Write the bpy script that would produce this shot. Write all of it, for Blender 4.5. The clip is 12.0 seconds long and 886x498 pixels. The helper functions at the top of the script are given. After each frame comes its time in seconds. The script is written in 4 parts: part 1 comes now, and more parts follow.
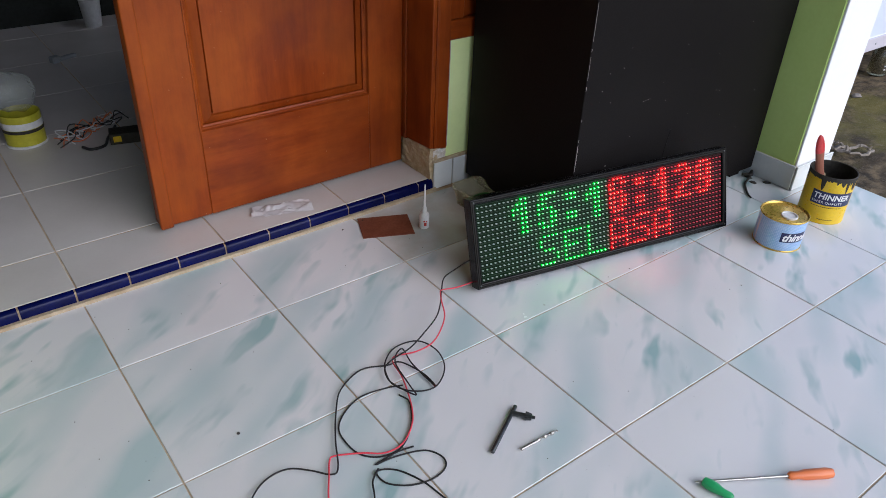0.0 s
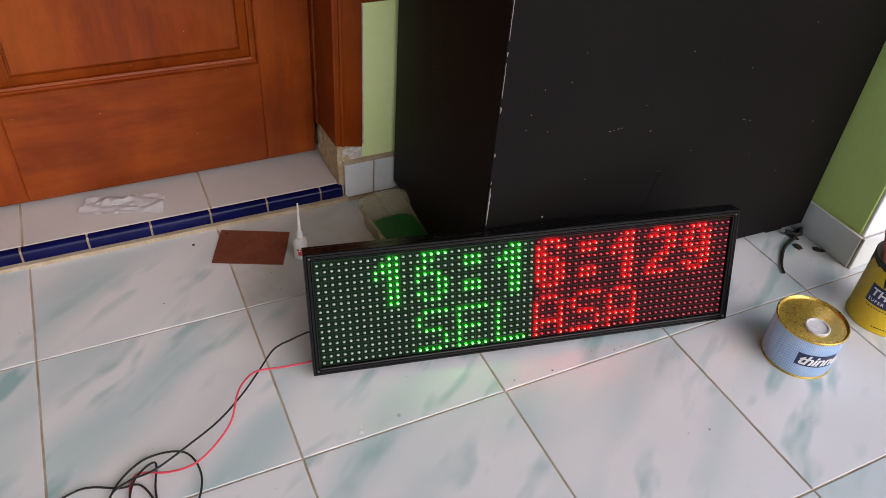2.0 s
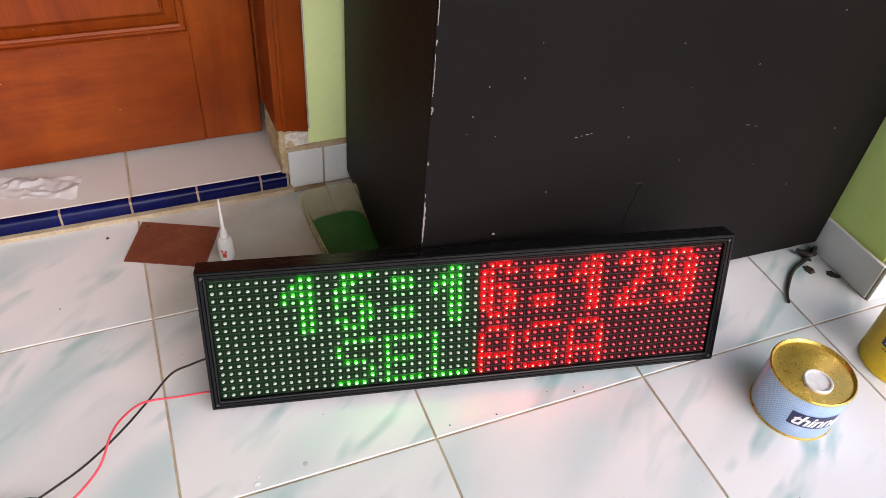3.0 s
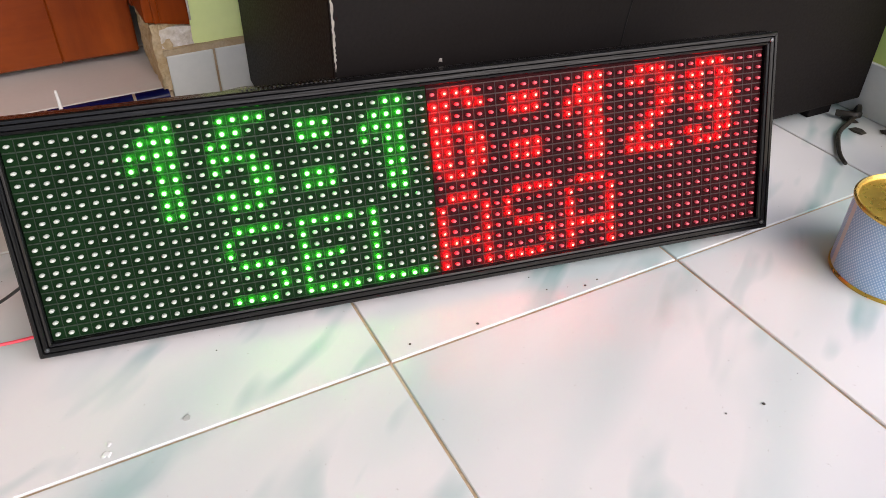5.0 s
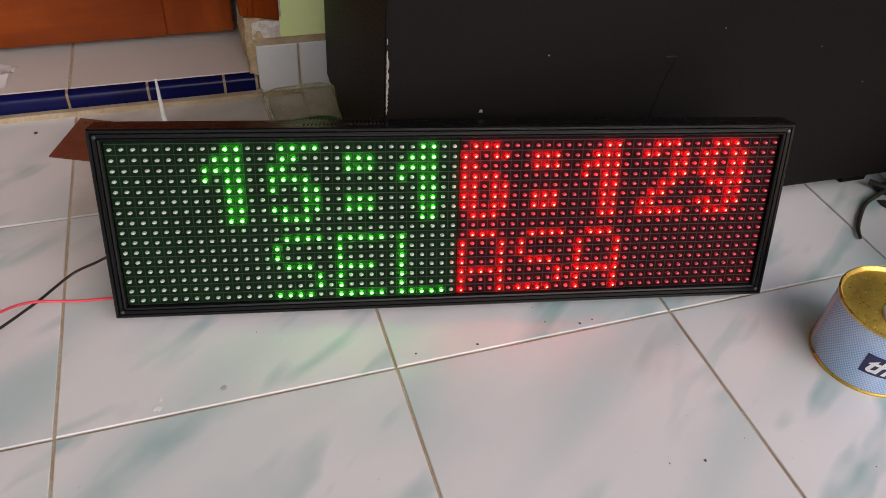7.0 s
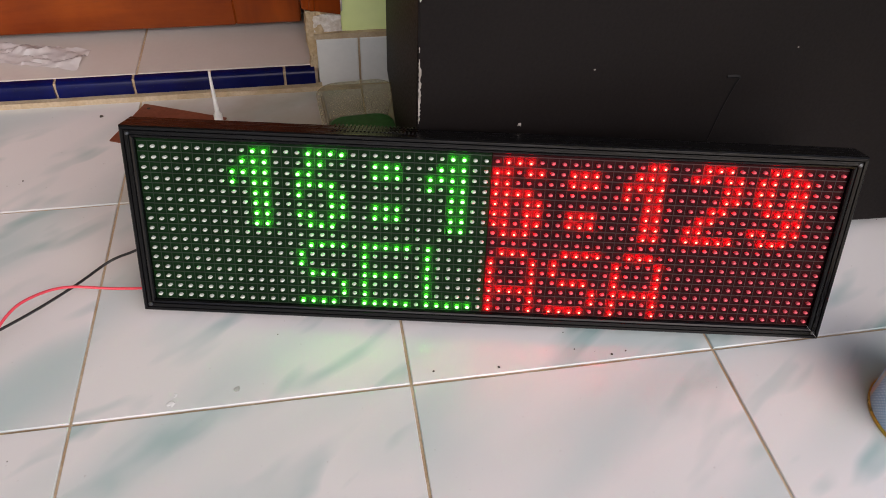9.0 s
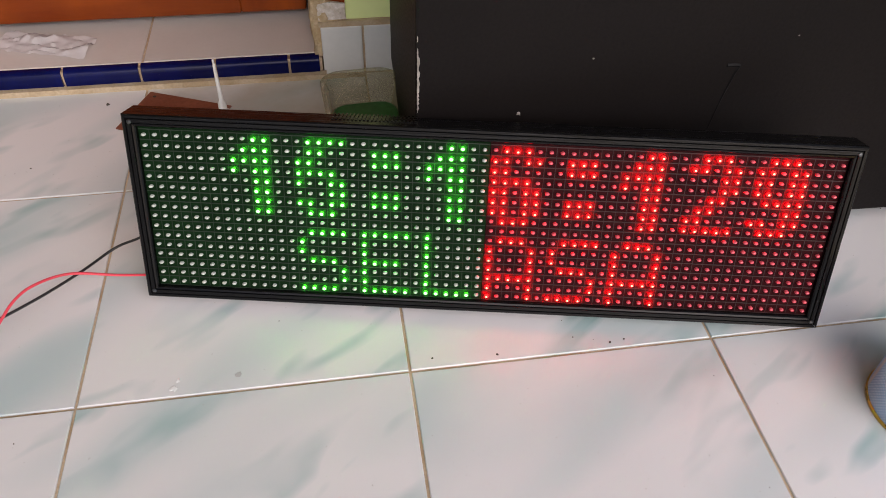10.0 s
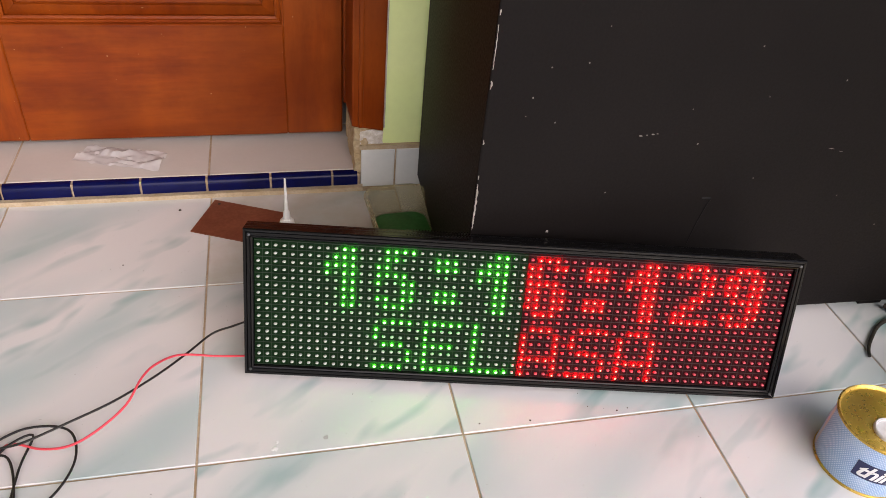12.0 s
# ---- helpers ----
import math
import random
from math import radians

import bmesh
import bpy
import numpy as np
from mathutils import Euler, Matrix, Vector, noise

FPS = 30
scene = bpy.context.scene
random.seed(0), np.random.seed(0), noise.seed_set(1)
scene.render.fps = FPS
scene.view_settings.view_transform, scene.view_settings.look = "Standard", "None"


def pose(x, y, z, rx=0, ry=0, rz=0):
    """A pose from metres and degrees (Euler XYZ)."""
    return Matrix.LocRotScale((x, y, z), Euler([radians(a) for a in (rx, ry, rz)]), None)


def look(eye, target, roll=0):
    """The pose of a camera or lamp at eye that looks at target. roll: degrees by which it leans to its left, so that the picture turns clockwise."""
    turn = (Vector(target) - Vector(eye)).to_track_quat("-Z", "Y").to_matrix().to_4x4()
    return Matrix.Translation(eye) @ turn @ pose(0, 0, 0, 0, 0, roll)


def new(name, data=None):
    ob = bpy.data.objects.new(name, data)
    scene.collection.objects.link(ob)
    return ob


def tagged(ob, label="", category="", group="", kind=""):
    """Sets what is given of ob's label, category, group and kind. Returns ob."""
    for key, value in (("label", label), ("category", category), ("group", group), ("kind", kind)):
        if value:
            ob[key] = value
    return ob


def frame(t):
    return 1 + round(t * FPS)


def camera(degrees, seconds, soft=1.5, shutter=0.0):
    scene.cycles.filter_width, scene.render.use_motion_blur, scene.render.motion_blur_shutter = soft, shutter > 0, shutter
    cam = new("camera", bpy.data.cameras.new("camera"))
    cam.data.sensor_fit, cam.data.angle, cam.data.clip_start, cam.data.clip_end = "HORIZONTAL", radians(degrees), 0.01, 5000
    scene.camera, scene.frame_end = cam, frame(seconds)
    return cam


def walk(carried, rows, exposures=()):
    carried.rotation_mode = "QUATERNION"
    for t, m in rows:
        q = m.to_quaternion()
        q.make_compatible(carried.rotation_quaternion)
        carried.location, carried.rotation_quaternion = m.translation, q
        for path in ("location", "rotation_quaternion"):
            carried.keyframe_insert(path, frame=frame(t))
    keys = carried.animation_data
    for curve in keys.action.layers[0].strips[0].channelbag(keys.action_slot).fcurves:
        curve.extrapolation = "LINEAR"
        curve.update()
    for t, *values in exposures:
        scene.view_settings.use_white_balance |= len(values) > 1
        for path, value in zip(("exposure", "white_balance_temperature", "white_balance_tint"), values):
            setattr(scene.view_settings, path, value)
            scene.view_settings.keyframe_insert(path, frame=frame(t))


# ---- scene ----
cam = camera(61.4, 12.0, 0.6)
PATH = [
    (0, (-1.073, -0.802, 0.904), (-0.032, 0.517, -0.181), 2.5),
    (0.5, (-0.91, -0.788, 0.889), (0.163, 0.48, -0.224), 3.1),
    (1, (-0.736, -0.665, 0.864), (0.313, 0.551, -0.328), 4.2),
    (1.5, (-0.606, -0.589, 0.856), (0.425, 0.588, -0.389), 4.4),
    (2, (-0.432, -0.581, 0.843), (0.297, 0.784, -0.424), 4.8),
    (2.5, (-0.322, -0.546, 0.825), (0.306, 0.811, -0.503), 4.6),
    (2.7, (-0.29, -0.508, 0.814), (0.362, 0.812, -0.541), 6.0),
    (4.3, (-0.06, -0.401, 0.622), (0.357, 1.019, -0.724), 2.3),
    (4.5, (-0.079, -0.396, 0.554), (0.476, 1.031, -0.733), 1.7),
    (5, (-0.164, -0.398, 0.441), (0.583, 1.011, -0.766), 0.6),
    (5.5, (-0.196, -0.409, 0.458), (0.488, 1.003, -0.782), 0.8),
    (6, (-0.191, -0.417, 0.487), (0.446, 0.991, -0.783), 1.4),
    (6.5, (-0.172, -0.429, 0.53), (0.414, 0.951, -0.794), 4.0),
    (7, (-0.132, -0.438, 0.568), (0.404, 0.95, -0.768), 5.0),
    (7.2, (-0.119, -0.443, 0.572), (0.364, 0.955, -0.773), 4.6),
    (8.8, (-0.065, -0.412, 0.575), (0.236, 0.993, -0.818), 2.9),
    (9, (-0.06, -0.414, 0.576), (0.228, 1.004, -0.805), 2.7),
    (9.5, (-0.052, -0.42, 0.58), (0.221, 0.988, -0.813), 2.7),
    (10, (-0.048, -0.419, 0.581), (0.204, 0.98, -0.826), 2.0),
    (10.5, (-0.053, -0.424, 0.579), (0.197, 0.988, -0.815), 2.9),
    (11, (-0.085, -0.442, 0.584), (0.289, 0.976, -0.777), 5.6),
    (11.5, (-0.124, -0.482, 0.64), (0.273, 0.968, -0.68), 4.3),
    (12, (-0.196, -0.532, 0.715), (0.225, 0.987, -0.516), 6.0),
]
EXPOSURES = [(0.0, 0.15, 5800.0, 14.0), (1.5, 0.0, 6250.0, 16.0), (2.5, 0.45, 6600.0, 19.0), (4.3, 1.15, 6700.0, 18.0), (4.7, 1.08, 6700.0, 18.0), (5.5, 0.27, 6850.0, 18.0), (7.0, 0.05, 6850.0, 20.0), (9.0, 0.33, 6850.0, 20.0), (10.5, 0.31, 6850.0, 20.0), (11.5, 0.41, 6900.0, 20.0), (12.0, 0.58, 7000.0, 21.0)]
SKY_STRENGTH, SUN_STRENGTH = 0.15, 2.0
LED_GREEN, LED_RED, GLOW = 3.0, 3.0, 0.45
# strength of the added halo glow round lit lamps: ring front, then ring back
HALO_GREEN, HALO_RED = 0.10, 0.19
HALO_BACK_GREEN, HALO_BACK_RED = 110.0, 290.0
walk(cam, [(t, look(eye, target, roll)) for t, eye, target, roll in PATH], EXPOSURES)

# ---- daylight: bright overcast sky, low soft sun from the open side of the porch ----
world = bpy.data.worlds.new("overcast_sky")
scene.world = world
world.use_nodes = True
wn, wl = world.node_tree.nodes, world.node_tree.links
sky = wn.new("ShaderNodeTexSky")
sky.sky_type, sky.sun_disc = "NISHITA", False
sky.sun_elevation, sky.sun_rotation = radians(39), radians(166)
sky.air_density, sky.dust_density = 1.0, 1.6
wl.new(sky.outputs[0], wn["Background"].inputs[0])
wn["Background"].inputs[1].default_value = SKY_STRENGTH
sun = new("sun", bpy.data.lights.new("sun", "SUN"))
sun.data.energy, sun.data.angle, sun.data.color = SUN_STRENGTH, radians(60), (1.0, 0.985, 0.96)
sun.matrix_world = look((0.82, -3.29, 2.75), (0, 0, 0))


# ---- materials ----
def nodes(name):
    m = bpy.data.materials.new(name)
    m.use_nodes = True
    return m, m.node_tree.nodes, m.node_tree.links, m.node_tree.nodes["Principled BSDF"]


def noise_node(n, l, vec, scale, detail=4.0, rough=0.55):
    t = n.new("ShaderNodeTexNoise")
    t.inputs["Scale"].default_value, t.inputs["Detail"].default_value, t.inputs["Roughness"].default_value = scale, detail, rough
    if vec is not None:
        l.new(vec, t.inputs["Vector"])
    return t.outputs["Fac"]


def ramp(n, l, fac, a, b, ca=(0, 0, 0), cb=(1, 1, 1)):
    r = n.new("ShaderNodeValToRGB")
    r.color_ramp.elements[0].position, r.color_ramp.elements[0].color = a, (*ca, 1)
    r.color_ramp.elements[1].position, r.color_ramp.elements[1].color = b, (*cb, 1)
    l.new(fac, r.inputs[0])
    return r.outputs[0]


def mix(n, l, fac, a, b, mode="MIX"):
    x = n.new("ShaderNodeMix")
    x.data_type, x.blend_type = "RGBA", mode
    for sock, v in ((x.inputs[0], fac), (x.inputs[6], a), (x.inputs[7], b)):
        if isinstance(v, (int, float)):
            sock.default_value = v
        elif isinstance(v, tuple):
            sock.default_value = (*v, 1)
        else:
            l.new(v, sock)
    return x.outputs[2]


def mapped(n, l, scale=(1, 1, 1), rot=(0, 0, 0), jitter=0.0, island=False):
    tc, mp = n.new("ShaderNodeTexCoord"), n.new("ShaderNodeMapping")
    mp.inputs["Scale"].default_value, mp.inputs["Rotation"].default_value = scale, [radians(a) for a in rot]
    src = tc.outputs["Object"]
    if jitter:
        info, mul, add = n.new("ShaderNodeObjectInfo"), n.new("ShaderNodeMath"), n.new("ShaderNodeVectorMath")
        mul.operation, mul.inputs[1].default_value = "MULTIPLY", jitter
        l.new(info.outputs["Random"], mul.inputs[0])
        l.new(src, add.inputs[0]), l.new(mul.outputs[0], add.inputs[1])
        src = add.outputs[0]
    l.new(src, mp.inputs["Vector"])
    return mp.outputs[0]


def bump(n, l, bsdf, height, strength, dist=0.002):
    b = n.new("ShaderNodeBump")
    b.inputs["Strength"].default_value, b.inputs["Distance"].default_value = strength, dist
    l.new(height, b.inputs["Height"]), l.new(b.outputs[0], bsdf.inputs["Normal"])


def surf(name, c1, c2, rough=0.5, metal=0.0, s1=8.0, s2=90.0, bumps=0.15, rough_var=0.12, coat=0.0, stretch=(1, 1, 1), spec=0.5, grain=0.35):
    """A general surface: two tones in large patches, fine grain over them, uneven gloss and light relief."""
    m, n, l, b = nodes(name)
    v = mapped(n, l, stretch)
    big, fine = noise_node(n, l, v, s1), noise_node(n, l, v, s2, 6.0)
    col = mix(n, l, ramp(n, l, big, 0.3, 0.7), c1, c2)
    col = mix(n, l, ramp(n, l, fine, 0.35, 0.75, (0, 0, 0), (grain, grain, grain)), col, tuple(0.6 * k for k in c1))
    l.new(col, b.inputs["Base Color"])
    l.new(ramp(n, l, fine, 0.2, 0.8, (max(rough - rough_var, 0.03),) * 3, (min(rough + rough_var, 1),) * 3), b.inputs["Roughness"])
    b.inputs["Metallic"].default_value, b.inputs["Coat Weight"].default_value = metal, coat
    b.inputs["Specular IOR Level"].default_value = spec
    if bumps:
        bump(n, l, b, fine, bumps)
    return m


def plain(name, c, rough=0.5, metal=0.0, trans=0.0, emit=None, power=0.0, alpha=1.0):
    m, n, l, b = nodes(name)
    b.inputs["Base Color"].default_value, b.inputs["Roughness"].default_value = (*c, 1), rough
    b.inputs["Metallic"].default_value, b.inputs["Transmission Weight"].default_value = metal, trans
    b.inputs["Alpha"].default_value = alpha
    if emit:
        b.inputs["Emission Color"].default_value, b.inputs["Emission Strength"].default_value = (*emit, 1), power
    return m


def marble_tile(name, teal=1.0, jitter=37.0, dust=0.0):
    """Glazed white floor tile with soft teal brush marks running diagonally."""
    m, n, l, b = nodes(name)
    v = mapped(n, l, (1, 1, 1), (0, 0, 0), jitter)
    warp = n.new("ShaderNodeVectorMath")
    wob = n.new("ShaderNodeTexNoise")
    wob.inputs["Scale"].default_value = 7.0
    l.new(v, wob.inputs["Vector"])
    sc = n.new("ShaderNodeVectorMath")
    sc.operation, sc.inputs["Scale"].default_value = "SCALE", 0.045
    l.new(wob.outputs["Color"], sc.inputs[0])
    l.new(v, warp.inputs[0]), l.new(sc.outputs[0], warp.inputs[1])
    turn, st = n.new("ShaderNodeMapping"), n.new("ShaderNodeMapping")
    turn.inputs["Rotation"].default_value, st.inputs["Scale"].default_value = (0, 0, radians(-36)), (0.28, 1.0, 1.0)
    l.new(warp.outputs[0], turn.inputs["Vector"]), l.new(turn.outputs[0], st.inputs["Vector"])
    band = noise_node(n, l, st.outputs[0], 9.0, 1.2, 0.4)
    streak = noise_node(n, l, st.outputs[0], 24.0, 2.0, 0.5)
    cloud = noise_node(n, l, v, 5.0, 2.0)
    soft = ramp(n, l, band, 0.45, 0.70)
    place = ramp(n, l, cloud, 0.44, 0.62)
    fine = mix(n, l, 1.0, ramp(n, l, streak, 0.54, 0.69), place, "MULTIPLY")
    tone = mix(n, l, ramp(n, l, cloud, 0.25, 0.75), (0.68, 0.675, 0.68), (0.735, 0.73, 0.73))
    col = mix(n, l, soft, tone, (0.66 - 0.19 * teal, 0.66 - 0.085 * teal, 0.665 - 0.085 * teal))
    col = mix(n, l, fine, col, (0.66 - 0.34 * teal, 0.66 - 0.195 * teal, 0.665 - 0.20 * teal))
    dirt = noise_node(n, l, v, 240.0, 2.0)
    col = mix(n, l, ramp(n, l, dirt, 0.72, 0.8, (0, 0, 0), (0.4, 0.4, 0.4)), col, (0.33, 0.3, 0.27))
    if dust:                             # brown dust trodden in from the cement bead
        film = noise_node(n, l, v, 9.0, 5.0, 0.6)
        col = mix(n, l, ramp(n, l, film, 0.30, 0.66, (0.15 * dust,) * 3, (dust,) * 3), col, (0.40, 0.335, 0.235))
    l.new(col, b.inputs["Base Color"])
    smear = noise_node(n, l, v, 5.0, 2.0)
    l.new(ramp(n, l, smear, 0.3, 0.75, (0.17, 0.17, 0.17), (0.25, 0.25, 0.25)), b.inputs["Roughness"])
    bump(n, l, b, smear, 0.012)
    return m


def varnished(name, along):
    """Red-brown varnished hardwood, its grain along one axis."""
    m, n, l, b = nodes(name)
    st = {"x": (1.4, 11, 11), "z": (11, 11, 1.4)}[along]
    v = mapped(n, l, st)
    grain, pores = noise_node(n, l, v, 2.3, 7.0, 0.66), noise_node(n, l, v, 22.0, 4.0, 0.6)
    worn = noise_node(n, l, mapped(n, l), 5.5, 6.0, 0.62)
    col = mix(n, l, ramp(n, l, grain, 0.3, 0.72), (0.155, 0.022, 0.0022), (0.32, 0.057, 0.0045))
    col = mix(n, l, ramp(n, l, pores, 0.5, 0.8, (0, 0, 0), (0.25, 0.25, 0.25)), col, (0.08, 0.016, 0.005))
    col = mix(n, l, ramp(n, l, worn, 0.42, 0.75, (0, 0, 0), (0.45, 0.45, 0.45)), col, (0.48, 0.118, 0.009))
    dark = noise_node(n, l, mapped(n, l, (1, 1, 1), (20, 30, 40)), 3.0, 3.0)
    col = mix(n, l, ramp(n, l, dark, 0.46, 0.72, (0, 0, 0), (0.75, 0.75, 0.75)), col, (0.10, 0.0145, 0.0024))
    nicks = noise_node(n, l, mapped(n, l), 130.0, 1.0)
    col = mix(n, l, ramp(n, l, nicks, 0.80, 0.83, (0, 0, 0), (0.5, 0.5, 0.5)), col, (0.55, 0.36, 0.2))
    l.new(col, b.inputs["Base Color"])
    l.new(ramp(n, l, worn, 0.3, 0.75, (0.32,) * 3, (0.52,) * 3), b.inputs["Roughness"])
    b.inputs["Coat Weight"].default_value, b.inputs["Coat Roughness"].default_value = 0.05, 0.3
    b.inputs["Specular IOR Level"].default_value = 0.22
    bump(n, l, b, pores, 0.08)
    return m


M_TILE = marble_tile("glazed_marbled_tile")
M_TILE_DUSTY = marble_tile("dusty_marbled_tile", dust=0.62)
M_TILE_IN = surf("glazed_white_tile", (0.56, 0.525, 0.495), (0.63, 0.595, 0.565), 0.26, s1=5, s2=160, bumps=0.0, rough_var=0.0, grain=0.06)
M_SKIRT = surf("glazed_skirting_tile", (0.69, 0.72, 0.70), (0.76, 0.775, 0.75), 0.22, s1=14, s2=160, bumps=0.0, rough_var=0.03, grain=0.08)
M_GROUT = surf("dirty_cement_grout", (0.36, 0.235, 0.12), (0.64, 0.54, 0.40), 0.9, s1=16, s2=260, bumps=0.5)
M_SAND = surf("sandy_cement", (0.42, 0.31, 0.18), (0.58, 0.48, 0.34), 0.95, s1=30, s2=300, bumps=0.8)
M_BLUE = surf("cobalt_glaze", (0.002, 0.0035, 0.042), (0.003, 0.006, 0.075), 0.24, s1=20, s2=200, bumps=0.03, rough_var=0.06, spec=0.15, grain=0.2)
M_PLASTER = surf("crumbling_plaster", (0.44, 0.31, 0.15), (0.66, 0.54, 0.36), 0.95, s1=70, s2=260, bumps=1.0)
M_FLAKE = surf("flaking_white_plaster", (0.60, 0.54, 0.44), (0.88, 0.85, 0.80), 0.95, s1=120, s2=300, bumps=1.0)
M_GREEN = surf("green_wall_paint", (0.58, 0.78, 0.22), (0.65, 0.82, 0.27), 0.6, s1=5, s2=90, bumps=0.08, grain=0.08)
M_PALE = surf("pale_green_wall_paint", (0.76, 0.89, 0.37), (0.81, 0.92, 0.43), 0.6, s1=6, s2=90, bumps=0.08, grain=0.08)
M_WHITE = surf("white_wall_paint", (0.89, 0.89, 0.88), (0.93, 0.93, 0.92), 0.6, s1=4, s2=90, bumps=0.05, grain=0.04)
M_DULL = surf("dull_brown_wall_paint", (0.21, 0.19, 0.14), (0.25, 0.225, 0.17), 0.8)
M_CEIL = surf("white_board", (0.7, 0.7, 0.68), (0.76, 0.76, 0.74), 0.8)
# near black: the darkness of the room is put into this colour
M_ROOM = surf("painted_room_darkness", (0.020, 0.022, 0.02), (0.03, 0.033, 0.03), 0.9, spec=0.1)
M_WOOD_V, M_WOOD_H = varnished("varnished_wood_upright", "z"), varnished("varnished_wood_level", "x")
M_BLACK = surf("black_cabinet_paint", (0.0048, 0.0037, 0.0035), (0.0076, 0.0058, 0.0054), 0.55, s1=4, s2=300, bumps=0.1, spec=0.13)
M_CHIP = surf("chipped_undercoat", (0.40, 0.36, 0.31), (0.66, 0.62, 0.57), 0.8, s1=60, s2=300)
M_NICK = surf("small_paint_nick", (0.14, 0.125, 0.11), (0.34, 0.31, 0.28), 0.8, s1=200, s2=400)
M_REFLECTION = surf("dark_reflection_black", (0.002, 0.002, 0.002), (0.003, 0.0025, 0.003), 0.6, spec=0.15)
M_ALU = surf("black_anodised_profile", (0.0025, 0.0025, 0.003), (0.006, 0.006, 0.0065), 0.24, metal=0.0, s1=20, s2=250, bumps=0.3, stretch=(0.06, 1, 1), spec=0.20)
# black module plastic, with the lamps' green and red glow mixed into its colour
M_PLATE_G = surf("green_glow_tinted_module", (0.003, 0.014, 0.004), (0.004, 0.021, 0.006), 0.7, s1=30, s2=400, bumps=0.1, spec=0.06)
M_PLATE_R = surf("red_glow_tinted_module", (0.022, 0.003, 0.004), (0.032, 0.005, 0.006), 0.7, s1=30, s2=400, bumps=0.1, spec=0.06)
M_RIB_G = surf("green_glow_tinted_rib", (0.010, 0.020, 0.011), (0.016, 0.032, 0.018), 0.5, s1=30, s2=400, bumps=0.1, spec=0.25)
M_RIB_R = surf("red_glow_tinted_rib", (0.026, 0.009, 0.009), (0.040, 0.014, 0.014), 0.5, s1=30, s2=400, bumps=0.1, spec=0.25)
M_LED_G = plain("clear_lamp_lens", (0.46, 0.50, 0.45), 0.25)
M_LED_R = plain("red_tinted_lamp_lens", (0.72, 0.10, 0.13), 0.25)
M_ON_G = plain("lit_green_lamp", (0.5, 0.8, 0.5), 0.3, emit=(0.16, 1.0, 0.19), power=LED_GREEN)
M_ON_R = plain("lit_red_lamp", (0.35, 0.01, 0.01), 0.4, emit=(1.0, 0.012, 0.006), power=LED_RED)
M_CORE_R = plain("hot_red_lamp_core", (0.5, 0.2, 0.2), 0.4, emit=(1.0, 0.34, 0.18), power=1.1 * LED_RED)
# back and front of rings added round lit lamps to imitate their halo
M_BACK_G = plain("green_halo_backlight", (0.02, 0.1, 0.02), 0.5, emit=(0.004, 1.0, 0.045), power=HALO_BACK_GREEN)
M_BACK_R = plain("red_halo_backlight", (0.1, 0.02, 0.02), 0.5, emit=(1.0, 0.004, 0.006), power=HALO_BACK_RED)
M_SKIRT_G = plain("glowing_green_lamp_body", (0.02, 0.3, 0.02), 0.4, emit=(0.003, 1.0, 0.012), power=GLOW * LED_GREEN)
M_HALO_G = plain("green_halo_ring", (0.012, 0.05, 0.014), 0.5, emit=(0.004, 1.0, 0.04), power=HALO_GREEN)
M_HALO_R = plain("red_halo_ring", (0.05, 0.008, 0.008), 0.5, emit=(1.0, 0.008, 0.012), power=HALO_RED)
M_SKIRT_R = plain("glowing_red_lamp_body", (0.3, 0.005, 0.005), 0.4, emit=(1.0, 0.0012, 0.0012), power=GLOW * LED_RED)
M_COPPER = surf("copper_clad_board", (0.20, 0.06, 0.030), (0.28, 0.095, 0.05), 0.5, metal=0.25, s1=18, s2=200, bumps=0.1)
M_GLUE = surf("white_bottle_plastic", (0.78, 0.78, 0.75), (0.82, 0.82, 0.80), 0.4, s1=40, bumps=0.02)
M_REDPRINT = plain("red_print", (0.62, 0.05, 0.03), 0.5)
M_TUB = plain("milky_tub_plastic", (0.44, 0.41, 0.26), 0.4, alpha=0.42)
M_TUB_FILL = surf("dark_green_residue", (0.006, 0.085, 0.012), (0.010, 0.13, 0.022), 0.45, s1=30, s2=150)
M_YELLOW = surf("yellow_can_print", (0.72, 0.46, 0.005), (0.80, 0.55, 0.010), 0.32, s1=18, s2=140, bumps=0.05)
M_TAR = surf("dried_black_paint", (0.016, 0.014, 0.010), (0.035, 0.030, 0.020), 0.6, s1=50, s2=160, bumps=0.6)
M_NAVY = plain("navy_label", (0.012, 0.018, 0.075), 0.35)
M_INK = plain("white_print", (0.75, 0.75, 0.75), 0.45)
M_TIN = surf("tinplate", (0.42, 0.34, 0.20), (0.58, 0.48, 0.30), 0.35, metal=0.8, s1=40, s2=200)
M_GOLD = surf("gold_lacquer_tin", (0.62, 0.40, 0.07), (0.72, 0.50, 0.13), 0.30, metal=0.75, s1=30, s2=120, bumps=0.2)
M_PINK = plain("faded_print", (0.62, 0.58, 0.62), 0.45)
M_CAP = surf("grey_white_cap", (0.62, 0.62, 0.62), (0.72, 0.72, 0.71), 0.45, s1=60)
M_HANDLE_R = surf("red_handle_lacquer", (0.50, 0.028, 0.030), (0.62, 0.06, 0.055), 0.35, s1=40, s2=150)
M_HANDLE_W = surf("bare_brush_wood", (0.25, 0.085, 0.045), (0.34, 0.13, 0.08), 0.6, s1=40, s2=200, stretch=(6, 6, 1))
M_WIRE_R = plain("red_cable_sheath", (0.70, 0.060, 0.085), 0.42)
M_WIRE_K = plain("black_cable_sheath", (0.014, 0.014, 0.015), 0.42)
